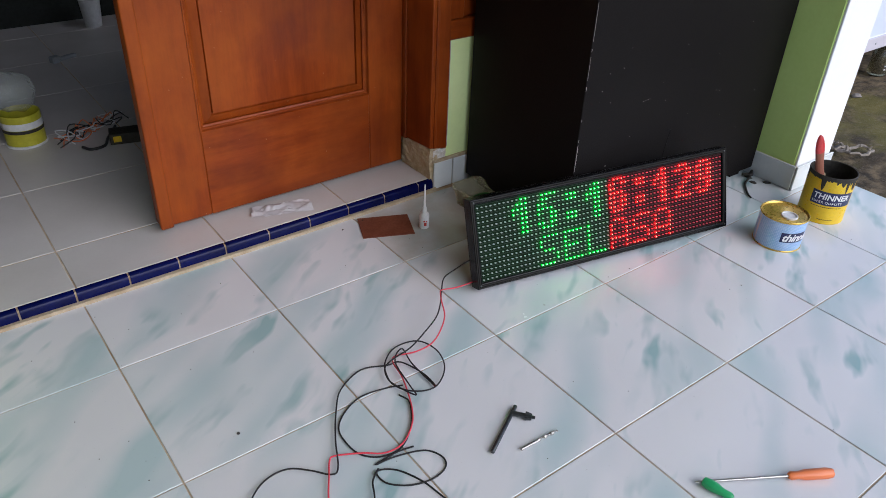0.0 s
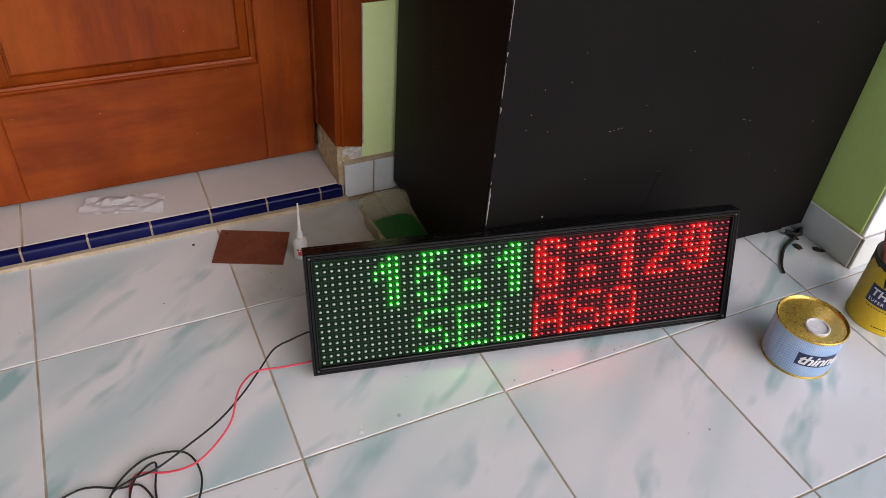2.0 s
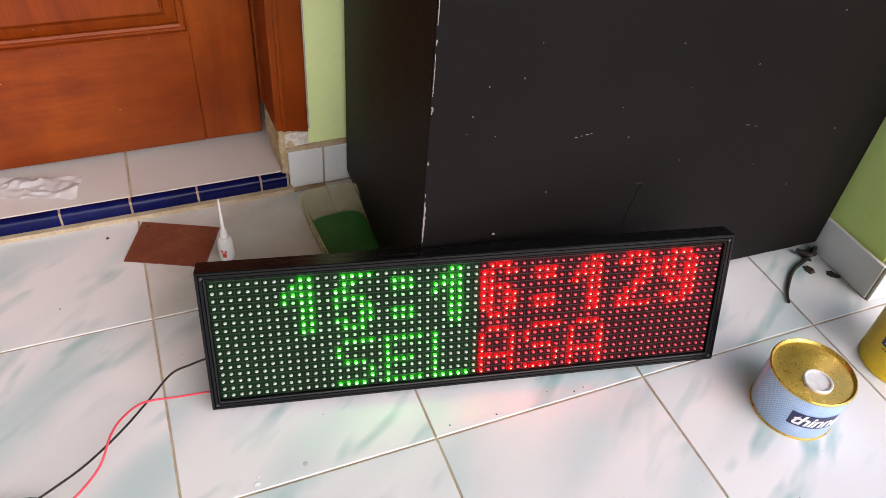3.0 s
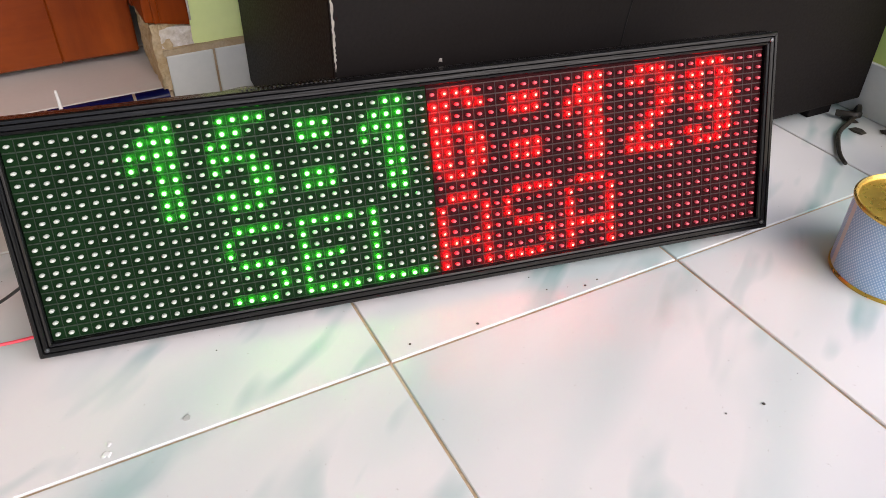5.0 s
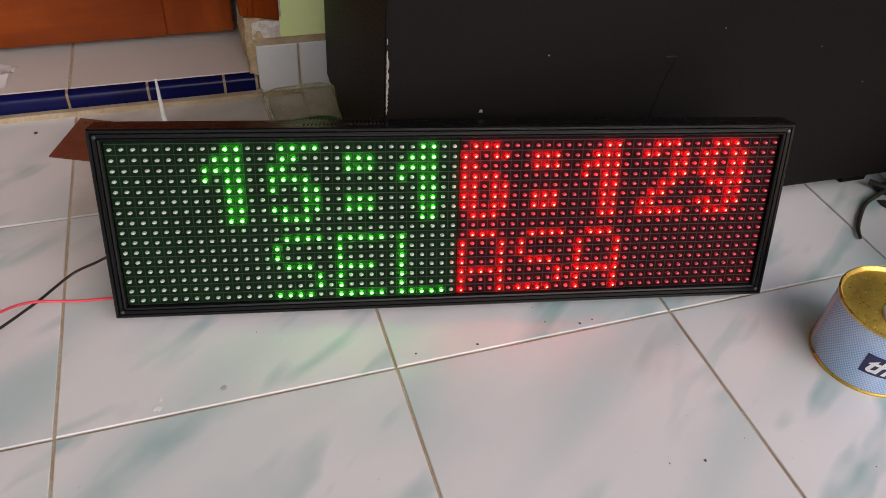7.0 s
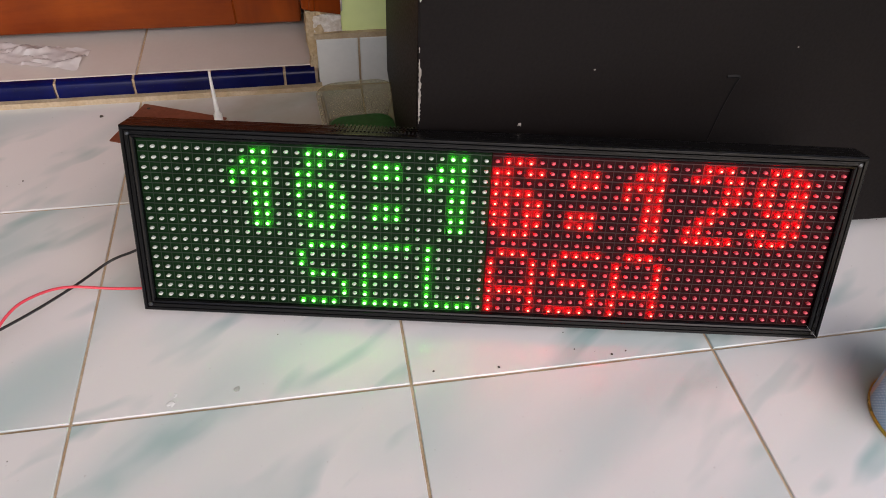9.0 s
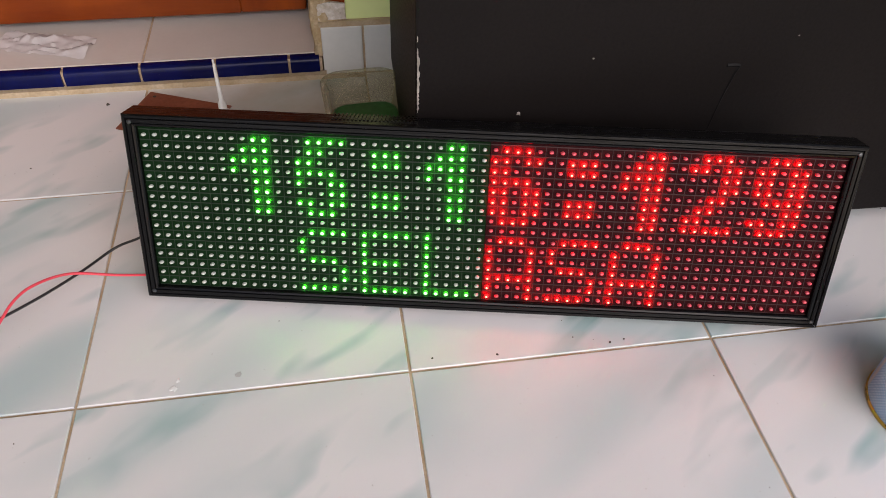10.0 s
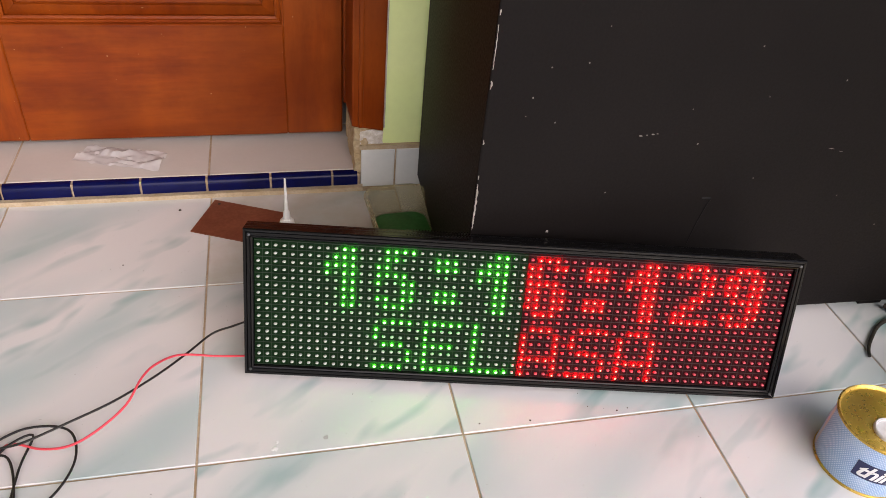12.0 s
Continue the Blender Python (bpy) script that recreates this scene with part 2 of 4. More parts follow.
M_STEEL = surf("dark_tool_steel", (0.07, 0.075, 0.08), (0.14, 0.145, 0.15), 0.35, metal=0.85, s1=80, s2=400)
M_BRIGHT = surf("bright_steel", (0.42, 0.40, 0.36), (0.55, 0.53, 0.50), 0.3, metal=0.9, s1=80, s2=400)
M_ORANGE = plain("orange_handle_plastic", (0.75, 0.20, 0.06), 0.35)
M_GREENH = plain("green_handle_plastic", (0.03, 0.36, 0.12), 0.35)
M_FILM = plain("crinkled_clear_film", (0.90, 0.89, 0.90), 0.18, alpha=0.72)
M_BAG = plain("dim_clear_bag", (0.55, 0.60, 0.58), 0.18, alpha=0.22)
M_DIRT = surf("dark_crumbs", (0.04, 0.035, 0.03), (0.10, 0.085, 0.07), 0.9, s1=50)
M_SPOT = plain("dried_grey_drop", (0.42, 0.43, 0.42), 0.5)
M_PALEDROP = plain("dried_white_drop", (0.78, 0.80, 0.80), 0.3)
M_GREY = surf("grey_fibre_sheet", (0.20, 0.22, 0.23), (0.28, 0.30, 0.31), 0.8, s1=8)
M_GLASS = plain("dusty_clear_jar", (0.50, 0.46, 0.34), 0.15, trans=0.92)
M_STONE = surf("dusty_grey_stone", (0.20, 0.17, 0.14), (0.36, 0.32, 0.29), 0.85, s1=25, s2=120, bumps=0.6)
M_STONE_PALE = surf("pale_dirty_plastic", (0.17, 0.14, 0.105), (0.36, 0.31, 0.25), 0.7, s1=30, s2=140, bumps=0.4)
M_CANLABEL = surf("yellow_green_print", (0.42, 0.40, 0.02), (0.52, 0.48, 0.04), 0.4, s1=20)


def blue_wrap():
    """Pale blue paper wrap with fine upright white lines."""
    m, n, l, b = nodes("pale_blue_striped_wrap")
    tc, sep, at = n.new("ShaderNodeTexCoord"), n.new("ShaderNodeSeparateXYZ"), n.new("ShaderNodeMath")
    l.new(tc.outputs["Object"], sep.inputs[0])
    at.operation = "ARCTAN2"
    l.new(sep.outputs[1], at.inputs[0]), l.new(sep.outputs[0], at.inputs[1])
    comb = n.new("ShaderNodeCombineXYZ")
    l.new(at.outputs[0], comb.inputs[0]), l.new(sep.outputs[2], comb.inputs[1])
    mul = n.new("ShaderNodeVectorMath")
    mul.operation, mul.inputs[1].default_value = "MULTIPLY", (110, 1500, 1)
    l.new(comb.outputs[0], mul.inputs[0])
    sx = n.new("ShaderNodeSeparateXYZ")
    l.new(mul.outputs[0], sx.inputs[0])
    sines = []
    for k in (0, 1):
        s = n.new("ShaderNodeMath")
        s.operation = "SINE"
        l.new(sx.outputs[k], s.inputs[0])
        sines.append(s.outputs[0])
    pr = n.new("ShaderNodeMath")
    pr.operation = "MULTIPLY"
    l.new(sines[0], pr.inputs[0]), l.new(sines[1], pr.inputs[1])
    col = mix(n, l, ramp(n, l, pr.outputs[0], 0.0, 0.6), (0.27, 0.43, 0.68), (0.55, 0.68, 0.86))
    worn = noise_node(n, l, tc.outputs["Object"], 40.0)
    col = mix(n, l, ramp(n, l, worn, 0.55, 0.8, (0, 0, 0), (0.5, 0.5, 0.5)), col, (0.60, 0.68, 0.80))
    l.new(col, b.inputs["Base Color"])
    b.inputs["Roughness"].default_value = 0.42
    return m


def earth():
    m, n, l, b = nodes("damp_stony_earth")
    v = mapped(n, l)
    a, c, d = noise_node(n, l, v, 3.2, 5.0), noise_node(n, l, v, 17.0, 8.0, 0.62), noise_node(n, l, v, 60.0, 6.0, 0.7)
    e = noise_node(n, l, mapped(n, l, (1, 3.5, 1), (0, 0, 24)), 6.5, 6.0, 0.6)
    col = mix(n, l, ramp(n, l, c, 0.40, 0.62), (0.040, 0.027, 0.012), (0.25, 0.18, 0.095))
    col = mix(n, l, ramp(n, l, e, 0.48, 0.60, (0, 0, 0), (0.75, 0.75, 0.75)), col, (0.055, 0.040, 0.020))
    col = mix(n, l, ramp(n, l, a, 0.50, 0.62, (0, 0, 0), (0.75, 0.75, 0.75)), col, (0.17, 0.145, 0.022))
    col = mix(n, l, ramp(n, l, d, 0.56, 0.72, (0, 0, 0), (0.5, 0.5, 0.5)), col, (0.36, 0.30, 0.22))
    l.new(col, b.inputs["Base Color"])
    b.inputs["Roughness"].default_value = 0.85
    bump(n, l, b, d, 1.0, 0.02)
    return m


M_WRAP, M_EARTH = blue_wrap(), earth()


# ---- mesh helpers ----
def mesh_of(name, bm, material, smooth=False):
    me = bpy.data.meshes.new(name)
    bmesh.ops.recalc_face_normals(bm, faces=bm.faces)
    bm.to_mesh(me)
    bm.free()
    for mt in material if isinstance(material, (list, tuple)) else [material]:
        me.materials.append(mt)
    if smooth:
        me.shade_smooth() if hasattr(me, "shade_smooth") else None
        me.set_sharp_from_angle(angle=radians(38))
    return me


def part(name, bm, material, parent, label="", smooth=False, m=None, kind=""):
    ob = new(name, mesh_of(name, bm, material, smooth))
    ob.parent = parent
    if m is not None:
        ob.matrix_basis = m
    return tagged(ob, label, kind=kind)


def thing(name, label, category, m=None, group="", kind=""):
    ob = new(name)
    ob.empty_display_size = 0.02
    if m is not None:
        ob.matrix_basis = m
    return tagged(ob, label, category, group, kind)


def solid(name, bm, material, label, category, m=None, smooth=False, kind="", group=""):
    ob = new(name, mesh_of(name, bm, material, smooth))
    if m is not None:
        ob.matrix_basis = m
    return tagged(ob, label, category, group, kind)


def box(lo, hi, bevel=0.0, bm=None, seg=1):
    own = bmesh.new()
    bmesh.ops.create_cube(own, size=1.0)
    c, s = [(a + b) / 2 for a, b in zip(lo, hi)], [b - a for a, b in zip(lo, hi)]
    bmesh.ops.transform(own, matrix=Matrix.LocRotScale(c, None, s), verts=own.verts)
    if bevel:
        bmesh.ops.bevel(own, geom=own.edges[:], offset=bevel, segments=seg, affect="EDGES", profile=0.6)
    if bm is None:
        return own
    return join(bm, own)


def join(bm, other, m=None):
    """Adds the mesh of other to bm and frees it."""
    if m is not None:
        bmesh.ops.transform(other, matrix=m, verts=other.verts)
    made = {v: bm.verts.new(v.co) for v in other.verts}
    for f in other.faces:
        try:
            bm.faces.new([made[v] for v in f.verts])
        except ValueError:
            pass
    other.free()
    return bm


def lathe(profile, seg=40, bm=None, a0=0.0, a1=2 * math.pi):
    """A surface of revolution round z from (radius, height) pairs; a part of the turn with a0, a1."""
    bm = bm or bmesh.new()
    whole = abs(a1 - a0 - 2 * math.pi) < 1e-6
    count = seg if whole else seg + 1
    rings = []
    for r, z in profile:
        if r < 1e-6:
            rings.append([bm.verts.new((0, 0, z))])
        else:
            rings.append([bm.verts.new((r * math.cos(a0 + (a1 - a0) * k / seg), r * math.sin(a0 + (a1 - a0) * k / seg), z)) for k in range(count)])
    for p, q in zip(rings, rings[1:]):
        for k in range(seg):
            j = (k + 1) % count
            if len(p) == 1 and len(q) == 1:
                continue
            if len(p) == 1:
                bm.faces.new((p[0], q[k], q[j]))
            elif len(q) == 1:
                bm.faces.new((p[k], p[j], q[0]))
            else:
                bm.faces.new((p[k], p[j], q[j], q[k]))
    return bm


def spline(points, steps=6):
    """A smooth line through the points (Catmull-Rom)."""
    p = [Vector(q) for q in points]
    p = [p[0] * 2 - p[1], *p, p[-1] * 2 - p[-2]]
    out = []
    for a, b, c, d in zip(p, p[1:], p[2:], p[3:]):
        for k in range(steps):
            t = k / steps
            out.append(0.5 * ((2 * b) + (c - a) * t + (2 * a - 5 * b + 4 * c - d) * t * t + (3 * b - a - 3 * c + d) * t ** 3))
    return out + [p[-2]]


def tube(path, radius, seg=8, bm=None, taper=None):
    bm = bm or bmesh.new()
    rings = []
    for k, q in enumerate(path):
        d = (path[min(k + 1, len(path) - 1)] - path[max(k - 1, 0)]).normalized()
        side = d.cross(Vector((0, 0, 1)))
        side = side.normalized() if side.length > 1e-4 else Vector((1, 0, 0))
        up = side.cross(d)
        r = radius * (taper(k / (len(path) - 1)) if taper else 1)
        rings.append([bm.verts.new(q + r * (math.cos(a) * side + math.sin(a) * up)) for a in (2 * math.pi * j / seg for j in range(seg))])
    for p, q in zip(rings, rings[1:]):
        for j in range(seg):
            bm.faces.new((p[j], p[(j + 1) % seg], q[(j + 1) % seg], q[j]))
    bm.faces.new(rings[0]), bm.faces.new(rings[-1])
    return bm


def blob_flat(radius, height, seed, seg=9, rough=0.35):
    """A small irregular flat crumb or drop."""
    r = random.Random(seed)
    bm = bmesh.new()
    low, top = [], []
    for k in range(seg):
        a, s = 2 * math.pi * k / seg, radius * (1 - rough * r.random())
        low.append(bm.verts.new((s * math.cos(a), s * math.sin(a), 0)))
        top.append(bm.verts.new((0.7 * s * math.cos(a), 0.7 * s * math.sin(a), height)))
    for k in range(seg):
        j = (k + 1) % seg
        bm.faces.new((low[k], low[j], top[j], top[k]))
    bm.faces.new(top)
    return bm


def lettering(text, size, shear=0.0, depth=0.0, bold=0.0, spacing=1.0):
    """The letters as a mesh in the x-z plane, their left foot at the origin."""
    c = bpy.data.curves.new("lettering", "FONT")
    c.body, c.size, c.shear, c.extrude, c.offset, c.space_character = text, size, shear, depth, bold, spacing
    ob = bpy.data.objects.new("lettering", c)
    scene.collection.objects.link(ob)
    bpy.context.view_layer.update()
    me = bpy.data.meshes.new_from_object(ob.evaluated_get(bpy.context.evaluated_depsgraph_get()))
    bm = bmesh.new()
    bm.from_mesh(me)
    bpy.data.objects.remove(ob), bpy.data.curves.remove(c), bpy.data.meshes.remove(me)
    bmesh.ops.subdivide_edges(bm, edges=[e for e in bm.edges if e.calc_length() > size * 0.2], cuts=2)
    bmesh.ops.triangulate(bm, faces=bm.faces)
    for v in bm.verts:
        v.co = Vector((v.co.x, -v.co.z, v.co.y))
    return bm


def wrap(bm, radius, start, z):
    """Bends letters round a can: x becomes the way round from the angle start."""
    for v in bm.verts:
        a = start + v.co.x / radius
        v.co = Vector(((radius - v.co.y) * math.cos(a), (radius - v.co.y) * math.sin(a), z + v.co.z))
    return bm

# ---- the porch, the house front and the ground ----
T = 0.303                      # floor tile and its joint
EDGE_X, STEP_Y, WALL_Y, IN_Z = 0.912, 0.530, 0.541, 0.030

bm = bmesh.new()
N = 60
grid = {}
for i in range(N + 1):
    for j in range(N + 1):
        u, v = (i / N * 2 - 1), (j / N * 2 - 1)
        x, y = 1.5 + math.copysign(abs(u) ** 4, u) * 400 + u * 3.0, 0.5 + math.copysign(abs(v) ** 4, v) * 400 + v * 3.0
        near = max(abs(x - 1.5), abs(y - 0.5)) < 6
        z = -0.11 + (0.035 * noise.noise((x * 2.3, y * 2.3, 0)) + 0.022 * noise.noise((x * 7, y * 7, 3)) if near else 0)
        grid[i, j] = bm.verts.new((x, y, z - 0.04 * (x < 0.95)))
for i in range(N):
    for j in range(N):
        bm.faces.new((grid[i, j], grid[i + 1, j], grid[i + 1, j + 1], grid[i, j + 1]))
ground = solid("ground", bm, M_EARTH, "damp brown stony earth beside the porch", "ground", smooth=True, kind="structure")

def crumbled(lo, hi, seed, cuts=5, amount=0.010):
    bm = box(lo, hi)
    bmesh.ops.subdivide_edges(bm, edges=bm.edges[:], cuts=cuts, use_grid_fill=True)
    for v in bm.verts:
        n3 = noise.noise_vector(v.co * 45 + Vector((seed, 0, 0))) * 0.6 + noise.noise_vector(v.co * 130 + Vector((seed, 5, 0))) * 0.5
        k = min(1.0, max(0.0, (v.co.z - lo[2]) / 0.01))
        v.co += n3 * amount * k
    return bm


floor = solid("floor", box((-2.72, -2.12, -0.30), (EDGE_X - 0.004, STEP_Y + 0.0035, -0.0022), bm=box((-0.0595, STEP_Y + 0.0035, -0.30), (0.734, WALL_Y - 0.0015, -0.0022))), M_GROUT,
              "porch floor of glossy marbled tiles with dirty joints", "floor", kind="structure")
strip = solid("trim", crumbled((-1.5, STEP_Y - 0.009, -0.002), (-0.055, STEP_Y + 0.002, 0.0075), 2, 24, 0.0012), M_SAND,
              "rough sandy cement bead under the door step", "trim", kind="structure")
house_floor = solid("floor_inside", box((-2.6, STEP_Y + 0.0135, -0.30), (-0.060, 0.702, IN_Z - 0.0016), bm=box((-2.6, 0.702, -0.30), (1.2, 2.36, IN_Z - 0.0016))), M_GROUT,
                    "plain white tiled floor of the dark room", "floor", kind="structure")

wall_front = thing("wall_north", "pale green painted front wall beside the door", "wall", kind="structure")
part("lower_wall", box((-0.022, WALL_Y, -0.1), (0.90, 0.70, 0.374)), M_PALE, wall_front)
part("upper_wall", box((-2.8, WALL_Y, 2.10), (0.90, 0.70, 2.85)), M_PALE, wall_front)
# out of view; its edge is set close to let less daylight into the room
part("unseen_far_wall", box((-2.8, WALL_Y, -0.1), (-1.14, 0.70, 2.10)), M_PALE, wall_front)
end_wall = thing("wall_east", "short end wall painted green with a white end", "wall", kind="structure")
part("green_face", box((0.733, 0.0285, -0.1), (0.80, WALL_Y, 2.85), 0.002), M_GREEN, end_wall, "fresh green painted face")
part("white_face", box((0.735, 0.022, -0.1), (0.898, 0.0285, 2.85), 0.0015), M_WHITE, end_wall, "bright white painted end")
part("outer_face", box((0.80, 0.0285, -0.1), (0.896, WALL_Y, 2.85)), M_WHITE, end_wall)
# unseen wall, added to block western sky and kept dark to limit bounce
solid("added_wall_west", box((-1.95, -2.3, -0.3), (-1.83, 0.55, 2.85)), M_DULL, "unseen dull brown wall added to darken the west side", "wall", kind="structure")
# unseen ceiling, added so daylight enters only from the south and east
solid("ceiling", box((-2.86, -2.30, 2.86), (1.00, 0.70, 2.92)), M_CEIL, "unseen white ceiling added to shade the porch from above", "ceiling", kind="structure")
# unseen room walls and ceiling, added near black so the inside goes dark
room = thing("wall_room", "unseen near-black walls standing in for the darkness of the room", "wall", kind="structure")
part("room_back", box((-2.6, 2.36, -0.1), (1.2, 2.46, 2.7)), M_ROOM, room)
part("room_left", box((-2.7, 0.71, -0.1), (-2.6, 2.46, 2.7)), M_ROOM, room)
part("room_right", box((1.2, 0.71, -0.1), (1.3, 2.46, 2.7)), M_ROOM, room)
solid("ceiling_room", box((-2.7, 0.71, 2.70), (1.3, 2.46, 2.76)), M_ROOM, "unseen near-black ceiling standing in for the darkness of the room", "ceiling", kind="structure")

# skirting tiles, each a piece of its run
skirt = solid("baseboard", box((-0.056, WALL_Y - 0.0035, -0.001), (0.733, WALL_Y, 0.070)), M_GROUT, "white glazed skirting tiles along the wall foot", "skirting", kind="structure")
for k, (a, b) in enumerate(((-0.058, -0.0015), (0.0015, 0.0525), (0.0555, 0.30), (0.303, 0.60), (0.603, 0.722))):
    part("tile", box((a, WALL_Y - 0.0085, 0.0005), (b, WALL_Y - 0.0035, 0.0725), 0.0012), M_SKIRT, skirt)
skirt2 = solid("baseboard_end", box((0.7285, 0.0175, -0.001), (0.7335, 0.530, 0.066)), M_SAND, "white glazed skirting tiles round the wall end", "skirting", kind="structure")
for a, b in ((0.0185, 0.316), (0.319, 0.531)):
    part("tile", box((0.7235, a, 0.0005), (0.7285, b, 0.0685), 0.001), M_SKIRT, skirt2)
part("tile", box((0.7255, 0.0120, 0.0005), (0.90, 0.0170, 0.0685), 0.001), M_SKIRT, skirt2)

# blue bullnose step edge
step = solid("step_edge", box((-1.5, STEP_Y + 0.004, 0.0), (-0.060, STEP_Y + 0.013, IN_Z - 0.003)), M_GROUT,
             "cobalt blue glazed bullnose tiles edging the door step", "step edge", kind="structure")


def bullnose(a, b):
    bm = bmesh.new()
    prof = [(0.013, 0.001), (0.0, 0.001)] + [(0.010 - 0.010 * math.cos(t), 0.019 + 0.0105 * math.sin(t)) for t in (0.0, 0.4, 0.8, 1.2, math.pi / 2)] + [(0.013, 0.0295)]
    ends = [[bm.verts.new((x, STEP_Y + y, z)) for y, z in prof] for x in (a, b)]
    for k in range(len(prof)):
        j = (k + 1) % len(prof)
        bm.faces.new((ends[0][k], ends[0][j], ends[1][j], ends[1][k]))
    bm.faces.new(ends[0]), bm.faces.new(ends[1])
    return bm


joints = [-0.062] + [-0.106 - 0.1013 * k for k in range(14)]
for b, a in zip(joints, joints[1:]):
    part("tile", bullnose(a + 0.0018, b - 0.0018), M_BLUE, step, smooth=True)

# ---- door leaf, jamb and window wood ----
leaf = thing("door_1", "closed leaf of a red-brown varnished panelled wooden door", "door", kind="structure")
DX0, DX1, DY, DZ0, DZ1 = -0.704, -0.077, 0.650, 0.041, 2.06
PX0, PX1, PZ0, PZ1 = -0.589, -0.173, 0.2395, 1.02
part("stile", box((DX0, DY, DZ0), (PX0, DY + 0.036, DZ1), 0.0025), M_WOOD_V, leaf)
part("stile", box((PX1, DY, DZ0), (DX1, DY + 0.036, DZ1), 0.0025), M_WOOD_V, leaf)
part("bottom_rail", box((PX0, DY + 0.0008, DZ0), (PX1, DY + 0.036, PZ0), 0.0012), M_WOOD_H, leaf)
part("lock_rail", box((PX0, DY + 0.0008, PZ1), (PX1, DY + 0.036, PZ1 + 0.18), 0.0012), M_WOOD_H, leaf)
part("top_rail", box((PX0, DY + 0.0008, 1.90), (PX1, DY + 0.036, DZ1), 0.0012), M_WOOD_H, leaf)
part("edge_bead", box((DX0 - 0.004, DY - 0.010, DZ0), (DX0 + 0.024, DY - 0.0002, DZ1), 0.005, seg=3), M_WOOD_V, leaf)


def raised_panel(z0, z1):
    bm = bmesh.new()
    rings = []
    for inset, depth in ((0.0, 0.016), (0.010, 0.016), (0.012, 0.013), (0.029, 0.0055), (0.0302, 0.0115), (0.0325, 0.0115), (0.0340, 0.006)):
        rings.append([bm.verts.new((x, DY + depth, z)) for x, z in ((PX0 + inset, z0 + inset), (PX1 - inset, z0 + inset), (PX1 - inset, z1 - inset), (PX0 + inset, z1 - inset))])
    for p, q in zip(rings, rings[1:]):
        for k in range(4):
            bm.faces.new((p[k], p[(k + 1) % 4], q[(k + 1) % 4], q[k]))
    bm.faces.new(rings[-1])
    back = [bm.verts.new((v.co.x, DY + 0.03, v.co.z)) for v in rings[0]]
    for k in range(4):
        bm.faces.new((rings[0][k], back[k], back[(k + 1) % 4], rings[0][(k + 1) % 4]))
    bm.faces.new(back)
    return bm


def panel_moulding(z0, z1, w=0.011):
    """A mitred quarter-round bead round the panel."""
    bm = bmesh.new()
    prof = [(-0.002, -0.0005), (-0.0018, -0.0016), (0.0006, -0.0018), (0.0016, -0.0006), (0.0024, 0.0055), (0.0046, 0.0075), (0.0075, 0.0062), (w, 0.0085), (w, 0.016), (-0.002, 0.016)]
    loops = [[bm.verts.new((x + sx * i, DY + d, z + sz * i)) for i, d in prof] for x, z, sx, sz in ((PX0, z0, 1, 1), (PX1, z0, -1, 1), (PX1, z1, -1, -1), (PX0, z1, 1, -1))]
    for a in range(4):
        p, q = loops[a], loops[(a + 1) % 4]
        for k in range(len(prof)):
            j = (k + 1) % len(prof)
            bm.faces.new((p[k], p[j], q[j], q[k]))
    return bm


for z0, z1 in ((PZ0, PZ1), (PZ1 + 0.18, 1.90)):
    part("panel", raised_panel(z0, z1), M_WOOD_V, leaf)
    part("moulding", panel_moulding(z0, z1), M_WOOD_H, leaf, "worn bead moulding")

jamb = thing("door_frame", "red-brown varnished door jamb with rotted foot", "door frame", kind="structure")
bm = box((-0.074, 0.534, 0.108), (-0.022, 0.636, 2.10), 0.003, seg=2)
for v in bm.verts:                       # ragged lower end
    if v.co.z < 0.2:
        v.co.z += 0.010 * noise.noise(v.co * 60) - 0.12 * (v.co.x + 0.022) * 0.9
part("post", bm, M_WOOD_V, jamb)
part("bead", box((-0.064, 0.530, 0.115), (-0.056, 0.536, 2.10), 0.0025, seg=2), M_WOOD_V, jamb)
part("paint_edge", box((-0.0222, 0.5345, 0.112), (-0.0198, 0.5412, 0.3740), 0.0008), M_CHIP, jamb, "ragged pale paint edge beside the wall")
part("stop", box((-0.0765, 0.6365, 0.105), (-0.022, 0.70, 2.10), 0.002), M_WOOD_V, jamb)
part("head", box((-1.1395, 0.534, 2.06), (-0.0745, 0.636, 2.10), 0.002), M_WOOD_H, jamb)


solid("plaster_patch", crumbled((-0.069, 0.5395, IN_Z - 0.004), (-0.026, 0.66, 0.112), 3, 12, 0.007), M_PLASTER, "crumbling bare plaster under the rotted jamb", "plaster", kind="structure")
solid("plaster_lip", crumbled((-0.060, 0.537, 0.0820), (-0.0215, 0.545, 0.106), 9, 9, 0.004), M_FLAKE, "flaking white plaster above the skirting", "plaster", kind="structure")
solid("grout_seam", crumbled((-0.060, 0.5345, 0.0725), (0.06, 0.542, 0.0800), 5, 10, 0.0016), M_SAND, "sandy cement seam above the skirting", "grout", kind="structure")
window = thing("window_1", "brown wooden window frame low beside the door", "window", kind="structure")
part("bottom_rail", box((-0.0218, 0.538, 0.3745), (0.60, 0.66, 0.42), 0.003), M_WOOD_H, window)
part("shutter", box((0.020, 0.552, 0.4205), (0.60, 0.60, 2.08), 0.002), M_WOOD_V, window)
part("side_post", box((-0.0218, 0.540, 0.4205), (0.0195, 0.66, 2.10), 0.003), M_WOOD_V, window)
part("side_post", box((0.6005, 0.540, 0.3745), (0.732, 0.66, 2.10), 0.003), M_WOOD_V, window)

